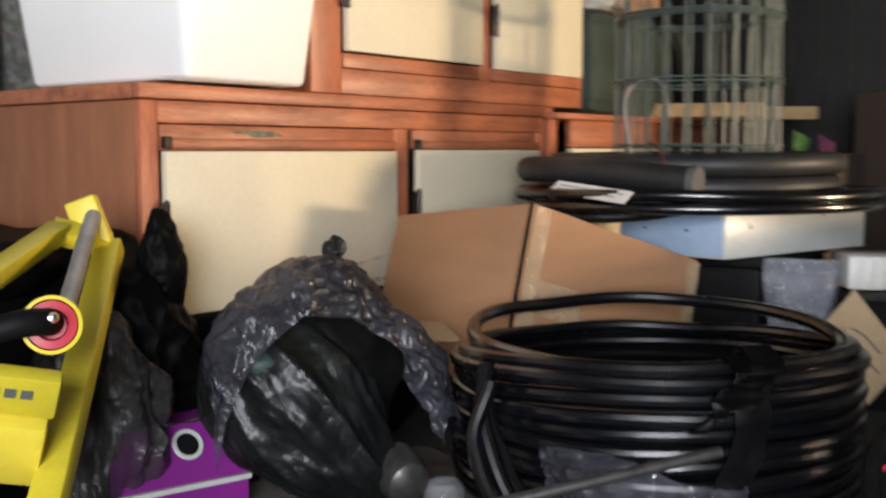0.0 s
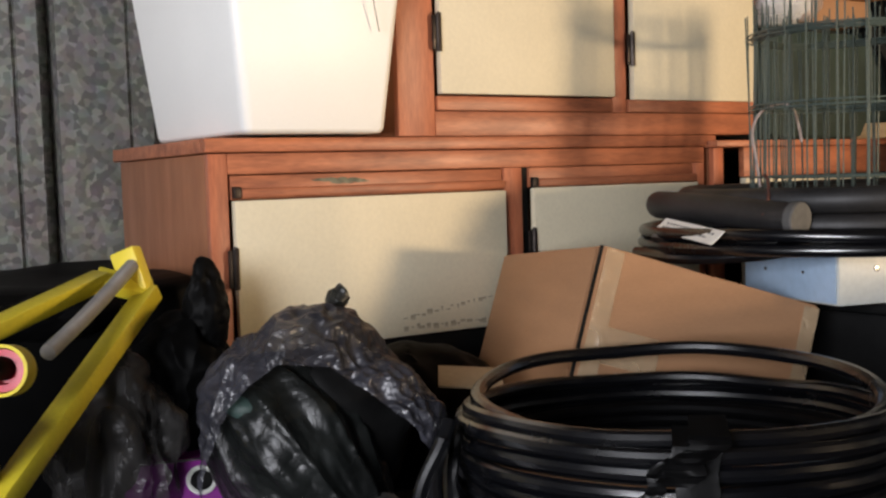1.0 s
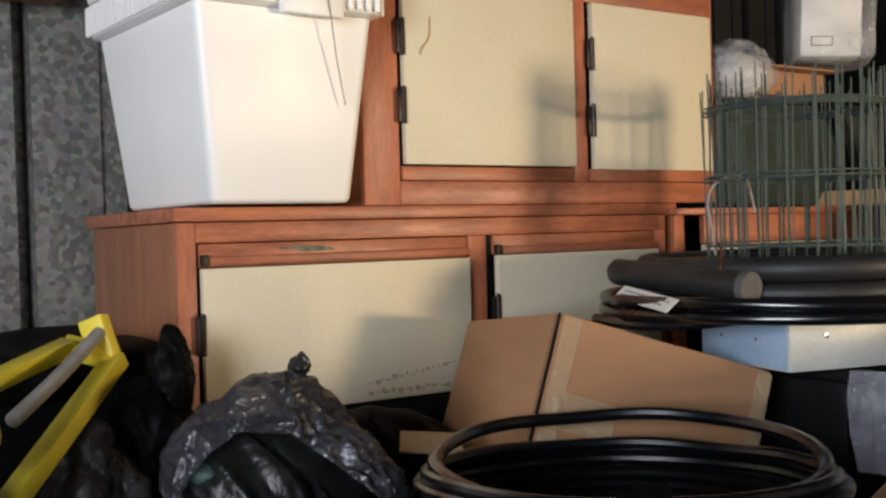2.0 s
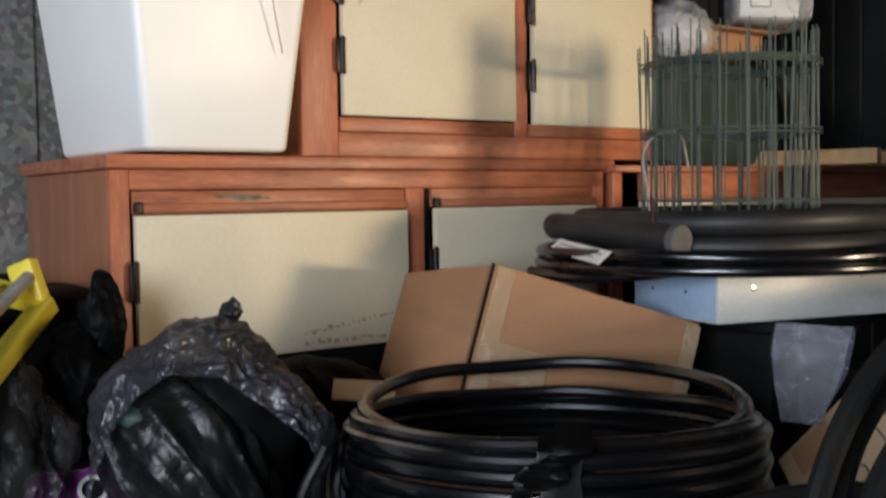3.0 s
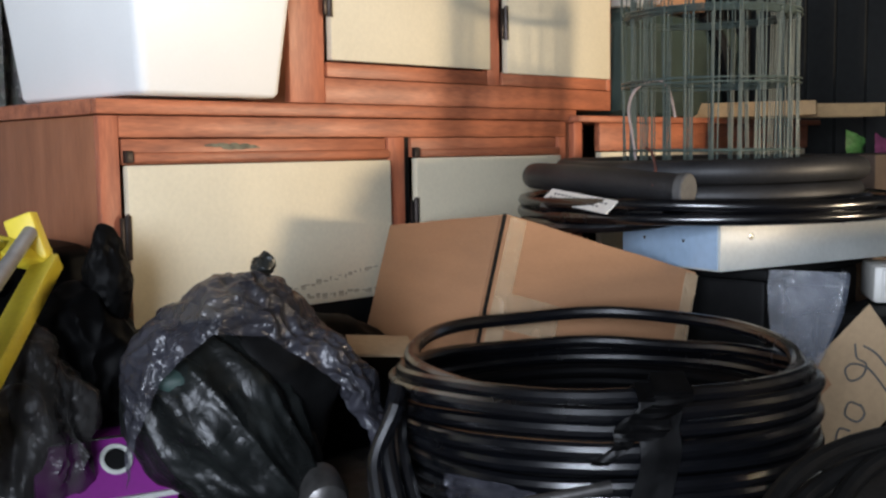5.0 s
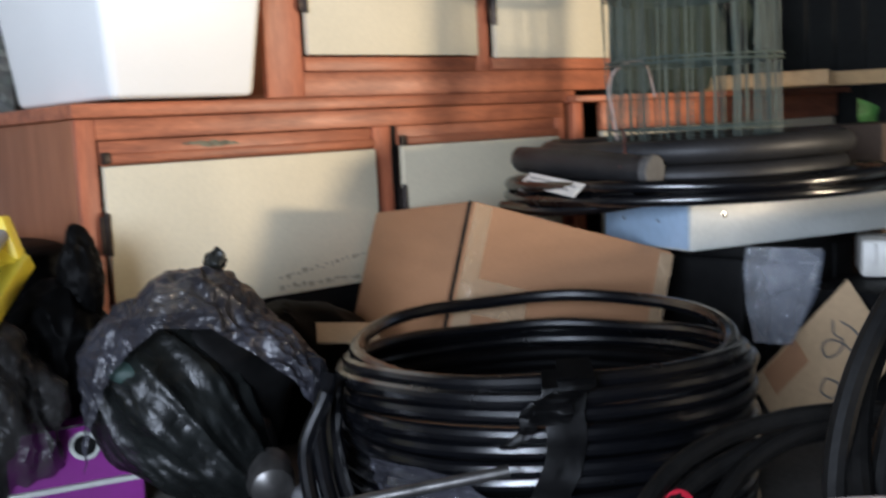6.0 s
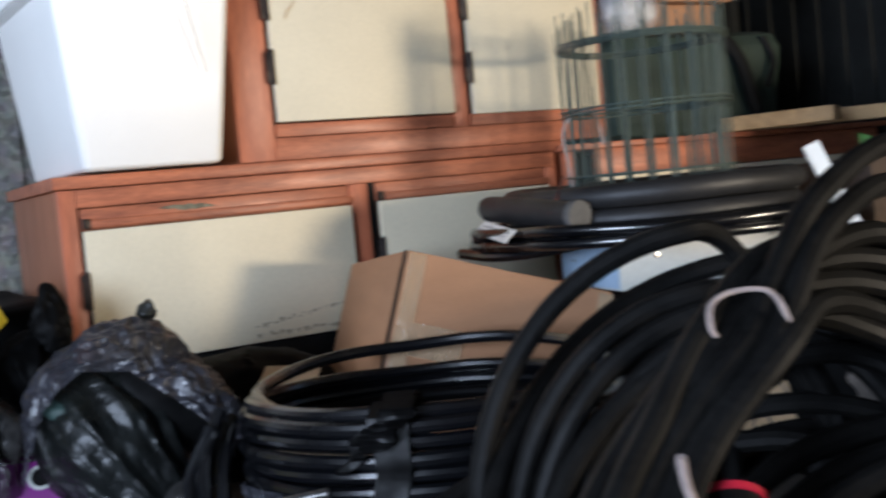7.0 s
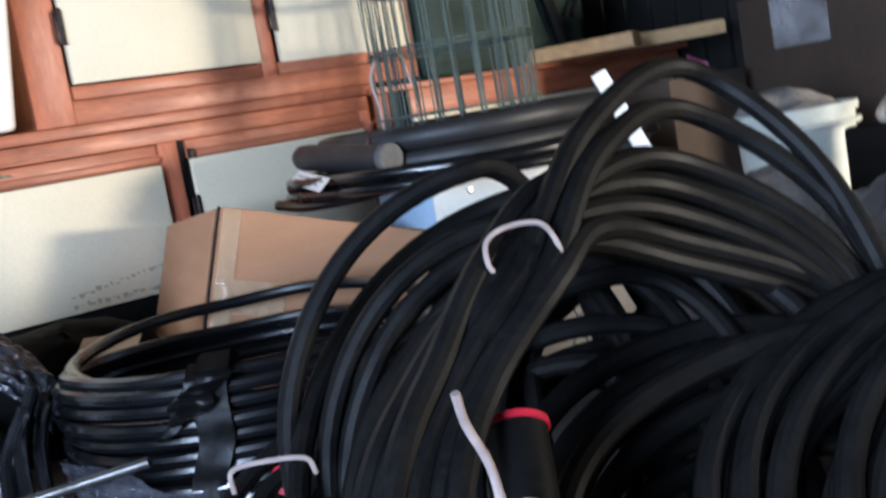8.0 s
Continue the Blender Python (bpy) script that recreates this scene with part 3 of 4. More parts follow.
def film_patch(fn, nu, nv, amount, scale, seed, fine=0.3):
    bm = bmesh.new()
    g = [[bm.verts.new(fn(i / nu, j / nv)) for j in range(nv + 1)] for i in range(nu + 1)]
    for i in range(nu):
        for j in range(nv):
            bm.faces.new((g[i][j], g[i + 1][j], g[i + 1][j + 1], g[i][j + 1]))
    return crumple(bm, amount, scale, seed, fine)


def around(u, v):
    a = radians(180 + 48 * u)
    r = 0.368 + 0.012 * math.sin(9 * u)
    return (CX + r * math.cos(a), CY + r * math.sin(a), 0.165 - 0.04 * u - v * (0.11 - 0.02 * u) + 0.012 * math.sin(6 * u))


part("torn_wrap", film_patch(around, 90, 30, 0.016, 26, 3, 0.7), WRAP, coil, "torn clear wrapping film")

# loose tail of the coil and the rod
tail = thing("loose_pipe", "loose black pipe ends beside the coil", "pipe")
for k, (dx, dz) in enumerate(((0, 0), (-0.03, 0.02), (-0.055, 0.0))):
    part("pipe", tube(glide([(1.31 + dx, 0.86 + dx, 0.25 + dz), (1.262 + dx, 0.80, 0.16 + dz), (1.25 + dx, 0.70, 0.06), (1.32 + dx, 0.50 + dx, 0.015 + 0.024 * k)]), 0.0122, 10), POLY, tail)
rod = part("metal_rod", tube([(0.90, 0.82, 0.105), (1.31, 0.47, 0.19)], 0.008, 14), DULLMETAL)
tagged(rod, "thin grey metal rod lying across the clutter", "rod")

# ---- grey case under the flat coil ----
CASEM = Matrix.Translation((2.184, 0.832, 0.355)) @ spin((0.974, -0.226, -0.004))
case = thing("metal_case", "pale grey enamelled steel case with a bluish end", "metal case")
bm = B(0.0, 0.58, 0, 0.30, 0, 0.107, bevel=0.004)
bmesh.ops.transform(bm, matrix=CASEM, verts=bm.verts)
part("body", bm, CASE, case)
bm = B(-0.0035, -0.0005, 0.006, 0.294, 0.004, 0.098, bevel=0.001)
bmesh.ops.transform(bm, matrix=CASEM, verts=bm.verts)
part("end_plate", bm, CASEBLUE, case, "pale blue end plate")
for y in (0.10, 0.22):
    bm = lathe([(0.004, 0), (0.0035, 0.002), (0, 0.003)], 10, None, CASEM @ pose(-0.004, y, 0.06, 0, -90, 0))
    part("screw", bm, CHROME, case)
bm = lathe([(0.007, 0), (0.006, 0.0015), (0, 0.002)], 14, None, CASEM @ pose(0.09, -0.0005, 0.07, 90, 0, 0))
part("screw", bm, CHROME, case)
part("cable_stub", tube(glide([tuple(CASEM @ Vector(q)) for q in ((0.385, 0.01, 0.105), (0.384, -0.004, 0.10), (0.378, -0.005, 0.085))]), 0.002, 6), BLACK, case)
# crate takes black so that the space under the hose coil looks shaded
crate = thing("storage_crate", "crate under the case, coloured black for the shade there", "crate")
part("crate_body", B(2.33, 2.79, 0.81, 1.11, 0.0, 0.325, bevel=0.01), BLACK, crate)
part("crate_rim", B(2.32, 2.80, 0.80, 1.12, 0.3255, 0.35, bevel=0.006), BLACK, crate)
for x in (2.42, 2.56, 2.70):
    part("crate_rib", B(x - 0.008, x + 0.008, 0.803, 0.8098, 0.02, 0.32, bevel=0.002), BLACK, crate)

# ---- flat coil of thick hose ----
FX, FY = 2.47, 1.035
flat = thing("hose_coil", "flat coil of thick dusty black hose on the case", "hose coil")


def flat_turn(rad, z, seed, r, wob=0.01, lift=0.0, squash=1.0):
    pts = []
    for i in range(110):
        a = 2 * math.pi * i / 110
        n1 = noise.noise(Vector((math.cos(a), math.sin(a), seed * 2.7)))
        pts.append((FX + (rad + wob * n1) * math.cos(a), FY + (rad + wob * n1) * math.sin(a) * squash, z + 0.6 * wob * noise.noise(Vector((math.cos(a), math.sin(a), seed * 2.7 + 9))) + lift * math.cos(a - 0.6)))
    return tube(pts, r, 12, closed=True)


for i, (rad, z, r, lift) in enumerate(((0.435, 0.469, 0.0125, 0), (0.405, 0.470, 0.0125, 0), (0.43, 0.493, 0.0125, 0), (0.345, 0.470, 0.0125, 0), (0.352, 0.495, 0.0125, 0))):
    part("thin_turn", flat_turn(rad, z, i, r, 0.012), POLY, flat)
part("thick_turn", flat_turn(0.332, 0.565, 21, 0.026, 0.012, 0.004), RUBBER, flat)
part("thick_turn", flat_turn(0.282, 0.555, 22, 0.026, 0.010), RUBBER, flat)
for rad, z in ((0.325, 0.512), (0.275, 0.508), (0.23, 0.500)):
    part("thick_turn", flat_turn(rad, z, rad * 40, 0.024, 0.012), RUBBER, flat)
for k in range(6):
    o = 0.024 * k
    part("thin_turn", tube(glide([(2.62, 0.80 + 0.5 * o, 0.486), (2.42, 0.815 + 0.4 * o, 0.482 + 0.004 * (k % 2)), (2.24, 0.875 + 0.5 * o, 0.472), (2.115 + 0.3 * o, 0.985 + 0.5 * o, 0.452 + 0.004 * (k % 3)), (2.055 + 0.6 * o, 1.115 + 0.4 * o, 0.445), (2.05 + o, 1.25, 0.452)]), 0.0125, 10), POLY, flat)
ROLL = glide([(2.117, 0.872, 0.527), (2.115, 0.955, 0.533), (2.118, 1.06, 0.542), (2.13, 1.18, 0.548), (2.17, 1.29, 0.550), (2.25, 1.38, 0.548)])
for k in range(5):
    o = 0.026 * k
    part("thin_turn", tube(glide([(2.06 + 0.4 * o, 1.20 - 0.5 * o, 0.487), (2.10 + o, 1.02 - 0.3 * o, 0.478), (2.20 + 1.2 * o, 0.88 - 0.25 * o, 0.470 + 0.004 * (k % 2)), (2.48 + o, 0.765 + 0.4 * o, 0.472 + 0.006 * (k % 3)), (2.80, 0.73 + 1.2 * o, 0.478), (2.92, 0.86 + o, 0.482)]), 0.0125, 10), POLY, flat)
end = part("hose_end", tube(ROLL, 0.031, 20), RUBBER, flat, "capped thick hose end")
d = (Vector(ROLL[0]) - Vector(ROLL[1])).normalized()
part("cap", lathe([(0.0335, -0.012), (0.0335, 0.004), (0.031, 0.007), (0, 0.008)], 24, None, Matrix.Translation(ROLL[0]) @ d.to_track_quat("Z", "Y").to_matrix().to_4x4()), CAPGREY, end, "dull grey round cap")
part("twine", tube(glide([(2.21, 1.03, 0.612), (2.165, 0.985, 0.600), (2.118, 0.945, 0.566), (2.085, 0.93, 0.535)]), 0.003, 8), TWINE, flat, "red-brown twine")
LBL = Matrix.Translation((2.042, 1.087, 0.503)) @ spin((-0.069, -0.229, -0.020), (-0.65, 0.1, 0.75))
tag = thing("paper_label", "white printed paper label on the hose coil", "label")
bm = B(-0.118, 0.118, -0.019, 0.019, -0.001, 0.001, bevel=0)
bmesh.ops.transform(bm, matrix=LBL, verts=bm.verts)
part("card", bm, WHITE, tag)
for k, (a, b, y) in enumerate(((-0.095, 0.10, 0.006), (-0.10, 0.07, -0.005))):
    x = a
    while x < b:
        bm = B(x, x + 0.008, y - 0.0021, y + 0.0021, 0.0012, 0.0018, bevel=0)
        bmesh.ops.transform(bm, matrix=LBL, verts=bm.verts)
        part("print_bar", bm, LABELINK, tag)
        x += 0.014

# ---- roll of green wire mesh ----
MX, MY = 2.475, 1.03
roll = thing("wire_mesh_roll", "standing roll of green coated wire mesh", "wire mesh")
wire0 = None
random.seed(11)
turns, z0 = 4.2, 0.4555
k, total = 0, int(turns * 22)
for k in range(total):
    a = 2 * math.pi * k / 22.0 + random.uniform(-0.035, 0.035)
    r = 0.208 - 0.010 * k / 22 + random.uniform(-0.004, 0.004)
    h = 0.515 + random.uniform(-0.015, 0.03)
    m = Matrix.Translation((MX + r * math.cos(a), MY + r * math.sin(a), z0 + 0.001)) @ pose(0, 0, 0, random.uniform(-1.3, 1.3), random.uniform(-1.3, 1.3), 0) @ Matrix.Diagonal((1, 1, h, 1))
    if wire0 is None:
        wire0 = part("upright_wire", tube([(0, 0, 0), (0, 0, 0.5), (0, 0, 1)], 0.0017, 6), GREENWIRE, roll)
        wire0.matrix_basis = m
    else:
        share(wire0, "upright_wire", m, roll)
for z in (0.462, 0.605, 0.755, 0.765, 0.908, 0.917):
    pts = []
    for i in range(int(turns * 48)):
        a = 2 * math.pi * i / 48
        r = 0.210 - 0.010 * i / 48 + 0.003 * noise.noise(Vector((i * 0.3, z * 9, 0)))
        pts.append((MX + r * math.cos(a), MY + r * math.sin(a), z + 0.006 * noise.noise(Vector((i * 0.05, z * 7, 3)))))
    part("cross_wire", tube(pts, 0.0019, 6), GREENWIRE, roll)
hook = part("wire_hook", tube(glide([(2.30, 1.12, 0.585), (2.306, 1.135, 0.645), (2.30, 1.14, 0.705), (2.31, 1.125, 0.748), (2.335, 1.09, 0.766), (2.345, 1.065, 0.75), (2.345, 1.05, 0.705), (2.345, 1.045, 0.68)]), 0.0032, 8), STRING)
tagged(hook, "bent off-white coated wire hook on the mesh roll", "hook")

# ---- piled coils of dusty hose ----
RIGHT, AWAY, UP = Vector((0.789, -0.614, 0)), Vector((0.614, 0.789, 0)), Vector((0, 0, 1))


def leaning_loop(c, a, b, lean, yaw, tip, seed=0, r=0.0120, wob=0.006, fold=1.0):
    """An oval turn of hose that stands on the floor and leans back; fold: how far its far limb is drawn in, behind the tie."""
    lean, yaw, tip = radians(lean), radians(yaw), radians(tip)
    rr, dd = RIGHT * math.cos(yaw) + AWAY * math.sin(yaw), AWAY * math.cos(yaw) - RIGHT * math.sin(yaw)
    up = UP * math.cos(lean) + dd * math.sin(lean)
    u, v = rr * math.cos(tip) + up * math.sin(tip), up * math.cos(tip) - rr * math.sin(tip)
    pts = []
    for i in range(90):
        t = 2 * math.pi * i / 90
        w = 1 + wob / a * noise.noise(Vector((math.cos(t) * 1.3, math.sin(t) * 1.3, seed * 5.1)))
        far = max(0.0, math.cos(t)) * (1 - fold)
        p = Vector(c) + dd * (0.16 * far) + u * (a * (math.cos(t) - far) * w) + v * (b * math.sin(t) * w) + dd * (wob * 1.5 * noise.noise(Vector((math.cos(t) * 1.2, math.sin(t) * 1.2, seed * 5.1 + 17))))
        p.z = max(p.z, r + 0.001)
        pts.append(p)
    return tube(pts, r, 10, closed=True)


pile = thing("hose_coil", "loose standing coil of dusty black hose tied with string", "hose coil", "piled hose coils")
for k, a in enumerate((
        ((1.494, -0.148, 0.254), 0.262, 0.285, 9.0, 8.0, 3.0, 0.45),
        ((1.467, -0.277, 0.260), 0.313, 0.348, 47.6, -6.8, 4.6, 0.55),
        ((1.527, -0.308, 0.254), 0.352, 0.306, 42.1, -10.3, 10.4, 0.55),
        ((1.490, -0.330, 0.239), 0.315, 0.270, 39.0, -7.0, 9.0, 0.4),
        ((1.489, -0.183, 0.229), 0.245, 0.255, 14.0, 5.0, 5.0, 0.45),
        ((1.484, -0.208, 0.219), 0.232, 0.250, 18.0, 3.0, 6.0, 0.45),
        ((1.489, -0.228, 0.209), 0.212, 0.245, 20.0, 0.0, 6.0, 0.45),
        ((1.44, -0.26, 0.224), 0.255, 0.260, 42.0, -16.0, 6.0, 0.55),
        ((1.56, -0.30, 0.229), 0.200, 0.262, 40.0, -2.0, -2.0, 1.0),
        ((1.655, -0.25, 0.249), 0.190, 0.275, 37.0, 4.0, 0.0, 1.0),
        ((1.644, -0.234, 0.240), 0.181, 0.270, 35.0, -3.4, 3.0, 1.0),
        ((1.513, -0.302, 0.225), 0.195, 0.262, 41.0, -8.1, 0.7, 1.0),
        ((1.585, -0.265, 0.230), 0.190, 0.258, 38.0, 2.0, -6.0, 1.0),
        ((1.60, -0.26, 0.214), 0.185, 0.245, 41.0, 0.0, -4.0, 1.0),
        ((1.46, -0.31, 0.219), 0.270, 0.245, 41.0, -14.0, 6.0, 0.5),
        ((1.63, -0.22, 0.204), 0.175, 0.225, 40.0, 6.0, -3.0, 1.0),
        ((1.50, -0.25, 0.189), 0.225, 0.205, 40.0, -8.0, 3.0, 0.8),
        ((1.53, -0.23, 0.169), 0.205, 0.180, 38.0, -4.0, 5.0, 0.9),
        ((1.45, -0.22, 0.174), 0.200, 0.185, 42.0, -20.0, 5.0, 0.8),
        ((1.58, -0.20, 0.154), 0.190, 0.160, 36.0, 3.0, 0.0, 1.0))):
    part("hose_turn", leaning_loop(*a[:6], seed=k, fold=a[6]), HOSE, pile)

# hoses that rise in a bundle through the tie and fan out into high arches
random.seed(29)
for f in (0.0, 0.27, 0.57, 0.64, 0.72, 0.86, 1.0, 1.1):
    a, b = random.uniform(-1, 1), random.uniform(-1, 1)
    top = Vector((1.75 - 0.16 * f, -0.195 - 0.075 * f + 0.02 * b, 0.606 - 0.165 * f))
    tie = Vector((1.347 + 0.024 * a, -0.305 - 0.024 * a + 0.02 * b, 0.458 + 0.018 * b))
    line = glide([(1.04 + 0.03 * a, -0.42 - 0.04 * a, 0.014), (1.10 + 0.03 * a, -0.385 - 0.03 * a, 0.20), (1.18 + 0.024 * a, -0.342 - 0.03 * a, 0.335 + 0.012 * b), (1.26 + 0.024 * a, -0.31 - 0.026 * a, 0.395 + 0.015 * b), tie,
                  tie.lerp(top, 0.42) + Vector((-0.012, 0.0, 0.048 - 0.018 * f)), top, (1.815 - 0.05 * f + 0.02 * a, -0.315 - 0.03 * f, 0.475 - 0.14 * f), (1.80 + 0.03 * a, -0.42, 0.25 - 0.08 * f), (1.79 + 0.05 * a, -0.47 + 0.05 * b, 0.014)], 9)
    part("hose_turn", tube(line, 0.0122, 10), HOSE, pile)


def string_loop(c, axis, ra, rb, r=0.0045, part_of=pile, seed=0):
    m = Matrix.Translation(c) @ Vector(axis).normalized().to_track_quat("Z", "Y").to_matrix().to_4x4()
    pts = [m @ Vector((ra * math.cos(2 * math.pi * i / 40), rb * math.sin(2 * math.pi * i / 40), 0.006 * math.sin(6 * math.pi * i / 40 + seed))) for i in range(40)]
    return part("tie", tube(pts, r, 7, closed=True), STRING, part_of, "off-white strip of string")


part("tie", tube(glide([(1.336, -0.300, 0.462), (1.330, -0.299, 0.474), (1.332, -0.300, 0.492), (1.352, -0.305, 0.500), (1.376, -0.320, 0.498), (1.383, -0.331, 0.478), (1.381, -0.336, 0.454)]), 0.0024, 8), STRING, pile, "off-white strip of string")
part("tie", tube(glide([(1.190, -0.035, 0.276), (1.192, -0.035, 0.298), (1.215, -0.06, 0.304), (1.245, -0.085, 0.301), (1.252, -0.09, 0.284)]), 0.0027, 8), STRING, pile, "off-white strip of string")
part("tie_end", tube(glide([(1.190, -0.405, 0.414), (1.197, -0.402, 0.389), (1.210, -0.405, 0.354), (1.212, -0.41, 0.314)]), [0.0036] * 20 + [0.004] * 5, 8), STRING, pile, "hanging end of string")

sleeve = thing("hose_sleeve", "short thick hose end with a red rim", "hose end")
SL = glide([(1.300, -0.335, 0.344), (1.255, -0.385, 0.276), (1.20, -0.44, 0.184), (1.15, -0.49, 0.074), (1.13, -0.51, 0.040)])
part("tube", tube(SL, 0.025, 20), HOSE, sleeve)
d = (Vector(SL[0]) - Vector(SL[1])).normalized()
part("rim", lathe([(0.0255, -0.003), (0.0275, -0.002), (0.0275, 0.003), (0.020, 0.004), (0.019, -0.01), (0, -0.012)], 28, None, Matrix.Translation(SL[0]) @ d.to_track_quat("Z", "Y").to_matrix().to_4x4()), RED, sleeve, "red rim")
string_loop(SL[7], Vector(SL[8]) - Vector(SL[7]), 0.028, 0.028, 0.005, sleeve)

low = thing("hose_coil", "sagging coil of thick dusty black hose low in the pile", "hose coil", "piled hose coils")
for k, a in enumerate((
        ((1.539, -0.408, 0.172), 0.251, 0.238, 48.0, 5.5, -16.1),
        ((1.614, -0.550, 0.174), 0.356, 0.217, 42.8, 1.3, -8.7),
        ((1.57, -0.46, 0.160), 0.290, 0.220, 46.0, 4.0, -12.0),
        ((1.58, -0.43, 0.150), 0.250, 0.200, 46.0, 4.0, -12.0),
        ((1.56, -0.40, 0.135), 0.235, 0.185, 47.0, 4.0, -13.0),
        ((1.60, -0.47, 0.140), 0.270, 0.190, 45.0, 3.0, -10.0),
        ((1.58, -0.39, 0.115), 0.215, 0.160, 48.0, 5.0, -12.0),
        ((1.60, -0.43, 0.105), 0.240, 0.150, 48.0, 3.0, -10.0))):
    part("hose_turn", leaning_loop(*a, seed=k + 30, r=0.0135), HOSE, low)
near = thing("hose_coil", "thick coil of black hose leaning on the pile", "hose coil", "piled hose coils")
for k in range(14):
    f = k / 13
    part("hose_turn", leaning_loop((1.671 + 0.075 * f, -0.575 - 0.11 * f, 0.189 - 0.02 * (k % 4)), 0.287 + 0.012 * (k % 3) - 0.02 * (k % 4), 0.249 - 0.02 * (k % 4), 45.1 - 6 * f, 2.9 - 9 * f, 9.6 + 4 * f, seed=k + 50, r=0.0135), HOSE, near)
back = thing("hose_coil", "slack coil of black hose lying behind the pile", "hose coil", "piled hose coils")
for k, a in enumerate((
        ((1.547, 0.022, 0.125), 0.346, 0.245, 62.5, -1.6, -1.3),
        ((1.575, 0.035, 0.105), 0.330, 0.235, 64.0, 3.0, 0.0),
        ((1.60, 0.01, 0.115), 0.300, 0.225, 60.0, -5.0, 2.0))):
    part("hose_turn", leaning_loop(*a, seed=k + 70, r=0.0125), HOSE, back)
inner = thing("red_clip", "small red plastic hose clip among the coils", "clip")
bm = lathe([(0.013, -0.008), (0.021, -0.007), (0.022, 0.006), (0.014, 0.008), (0.013, -0.008)], 20, None, pose(1.418, 0.284, 0.156, 65, 20, -35))
part("ring", bm, RED, inner)
part("stem", tube(glide([(1.42, 0.296, 0.136), (1.425, 0.31, 0.08), (1.415, 0.305, 0.012)]), 0.007, 8), BLACK, inner)

# ---- grey bin bag ----
O = Vector((1.20, 1.075, 0))
BR, BD = Vector((0.774, -0.633, 0)), Vector((0.633, 0.774, 0))
bag = thing("plastic_bag", "smoky grey crumpled plastic bag with a gaping mouth", "plastic bag")
bm = bmesh.new()
bmesh.ops.create_icosphere(bm, subdivisions=6, radius=1)
LONG, WIDE = Vector((0.66, -0.75)), Vector((0.75, 0.66))
for v in bm.verts:
    c = v.co.copy()
    ang = math.atan2(c.y, c.z)
    fold = ridged((math.cos(ang), math.sin(ang), c.x * 0.10), 2.0, 3.0) - 0.6
    crease = ridged((math.cos(ang + 0.25 * c.x), math.sin(ang + 0.25 * c.x), c.x * 0.16), 3.4, 6.0) - 0.65
    k = 1 + 0.34 * fold + 0.10 * crease + 0.12 * noise.noise(c * 2.4) + 0.03 * noise.noise(c * 9)
    along, wide = c.x * 0.20, c.z * 0.106 * k * (1.0 - 0.36 * c.x)
    s = -0.035 + LONG.x * along + WIDE.x * wide
    z = 0.168 + LONG.y * along + WIDE.y * wide
    q = O + BR * s + BD * (c.y * 0.10 * k)
    v.co = Vector((q.x, q.y, max(0.003, z)))
part("bag_body", bm, SMOKE2, bag, "dark folded film", angle=60)


def hood(u, v):
    arch = [(-0.195, 0.27), (-0.180, 0.315), (-0.135, 0.375), (-0.055, 0.42), (0.03, 0.405), (0.115, 0.335), (0.185, 0.262), (0.205, 0.20)]
    x = u * (len(arch) - 1)
    i = min(int(x), len(arch) - 2)
    f = x - i
    s, z = (arch[i][j] + (arch[i + 1][j] - arch[i][j]) * f for j in (0, 1))
    a = math.pi * (0.95 - (0.90 - 0.22 * max(0.0, u - 0.35)) * v)
    wd = 0.115 - 0.045 * u
    p = O + BR * (s * (0.93 + 0.07 * math.sin(a))) + BD * (wd * math.cos(a) * -1 + 0.01)
    return Vector((p.x, p.y, z - (1 - math.sin(a)) * (0.115 - 0.035 * u) * (1.55 - 0.6 * min(1.0, u / 0.35)) - 0.16 * max(0.0, u - 0.55) * max(0.0, -math.cos(a)) * ridged((u * 3, v * 2, 0), 2.0, 8.0)))


bm = film_patch(lambda u, v: hood(u, 1 - v), 200, 110, 0.020, 13, 6, 0.75)
part("bag_mouth", bm, SMOKE, bag, "pale crinkled film round the mouth", angle=60)
# black lump added in the mouth to stand for the bag's shaded interior
part("mouth_shade", lump((0.12, 0.07, 0.12), tuple(O + BR * 0.03 + BD * 0.06 + Vector((0, 0, 0.22))), 12, 0.02, 12, 4), BLACK, bag, "black lump for the shaded inside")
part("filling", lump((0.04, 0.04, 0.03), tuple(O + BR * -0.115 + BD * -0.045 + Vector((0, 0, 0.275))), 14, 0.008, 25, 4), TEALBAG, bag, "green thing showing through")
bm = lump((0.016, 0.014, 0.019), (1.253, 1.113, 0.432), 15, 0.012, 60, 4)
tube(glide([(1.20, 1.10, 0.40), (1.23, 1.108, 0.412), (1.25, 1.112, 0.425)]), [0.012] * 12 + [0.008] * 5, 8, bm=bm)
part("knot", bm, SMOKE2, bag, "gathered tuft")

small_bag = thing("plastic_bag", "thin grey crumpled plastic bag beside the reel", "plastic bag")
bm = bmesh.new()
bmesh.ops.create_icosphere(bm, subdivisions=5, radius=1)
for v in bm.verts:
    c = v.co.copy()
    k = 1 + 0.45 * (ridged((c.x, c.y, c.z * 0.3), 2.6, 4.0) - 0.6) + 0.30 * (ridged(c, 4, 9.0) - 0.6) + 0.2 * noise.noise(c * 2.2)
    w = 1.0 - 0.35 * max(0, c.z)
    q = Vector((0.925, 1.318, 0.0)) + BR * (c.x * 0.092 * k * w) + BD * (c.y * 0.08 * k * w)
    v.co = Vector((q.x, q.y, max(0.003, 0.185 + c.z * 0.185)))
part("bag_body", crumple(bm, 0.012, 22, 44, 0.6), GREYFILM, small_bag, angle=60)
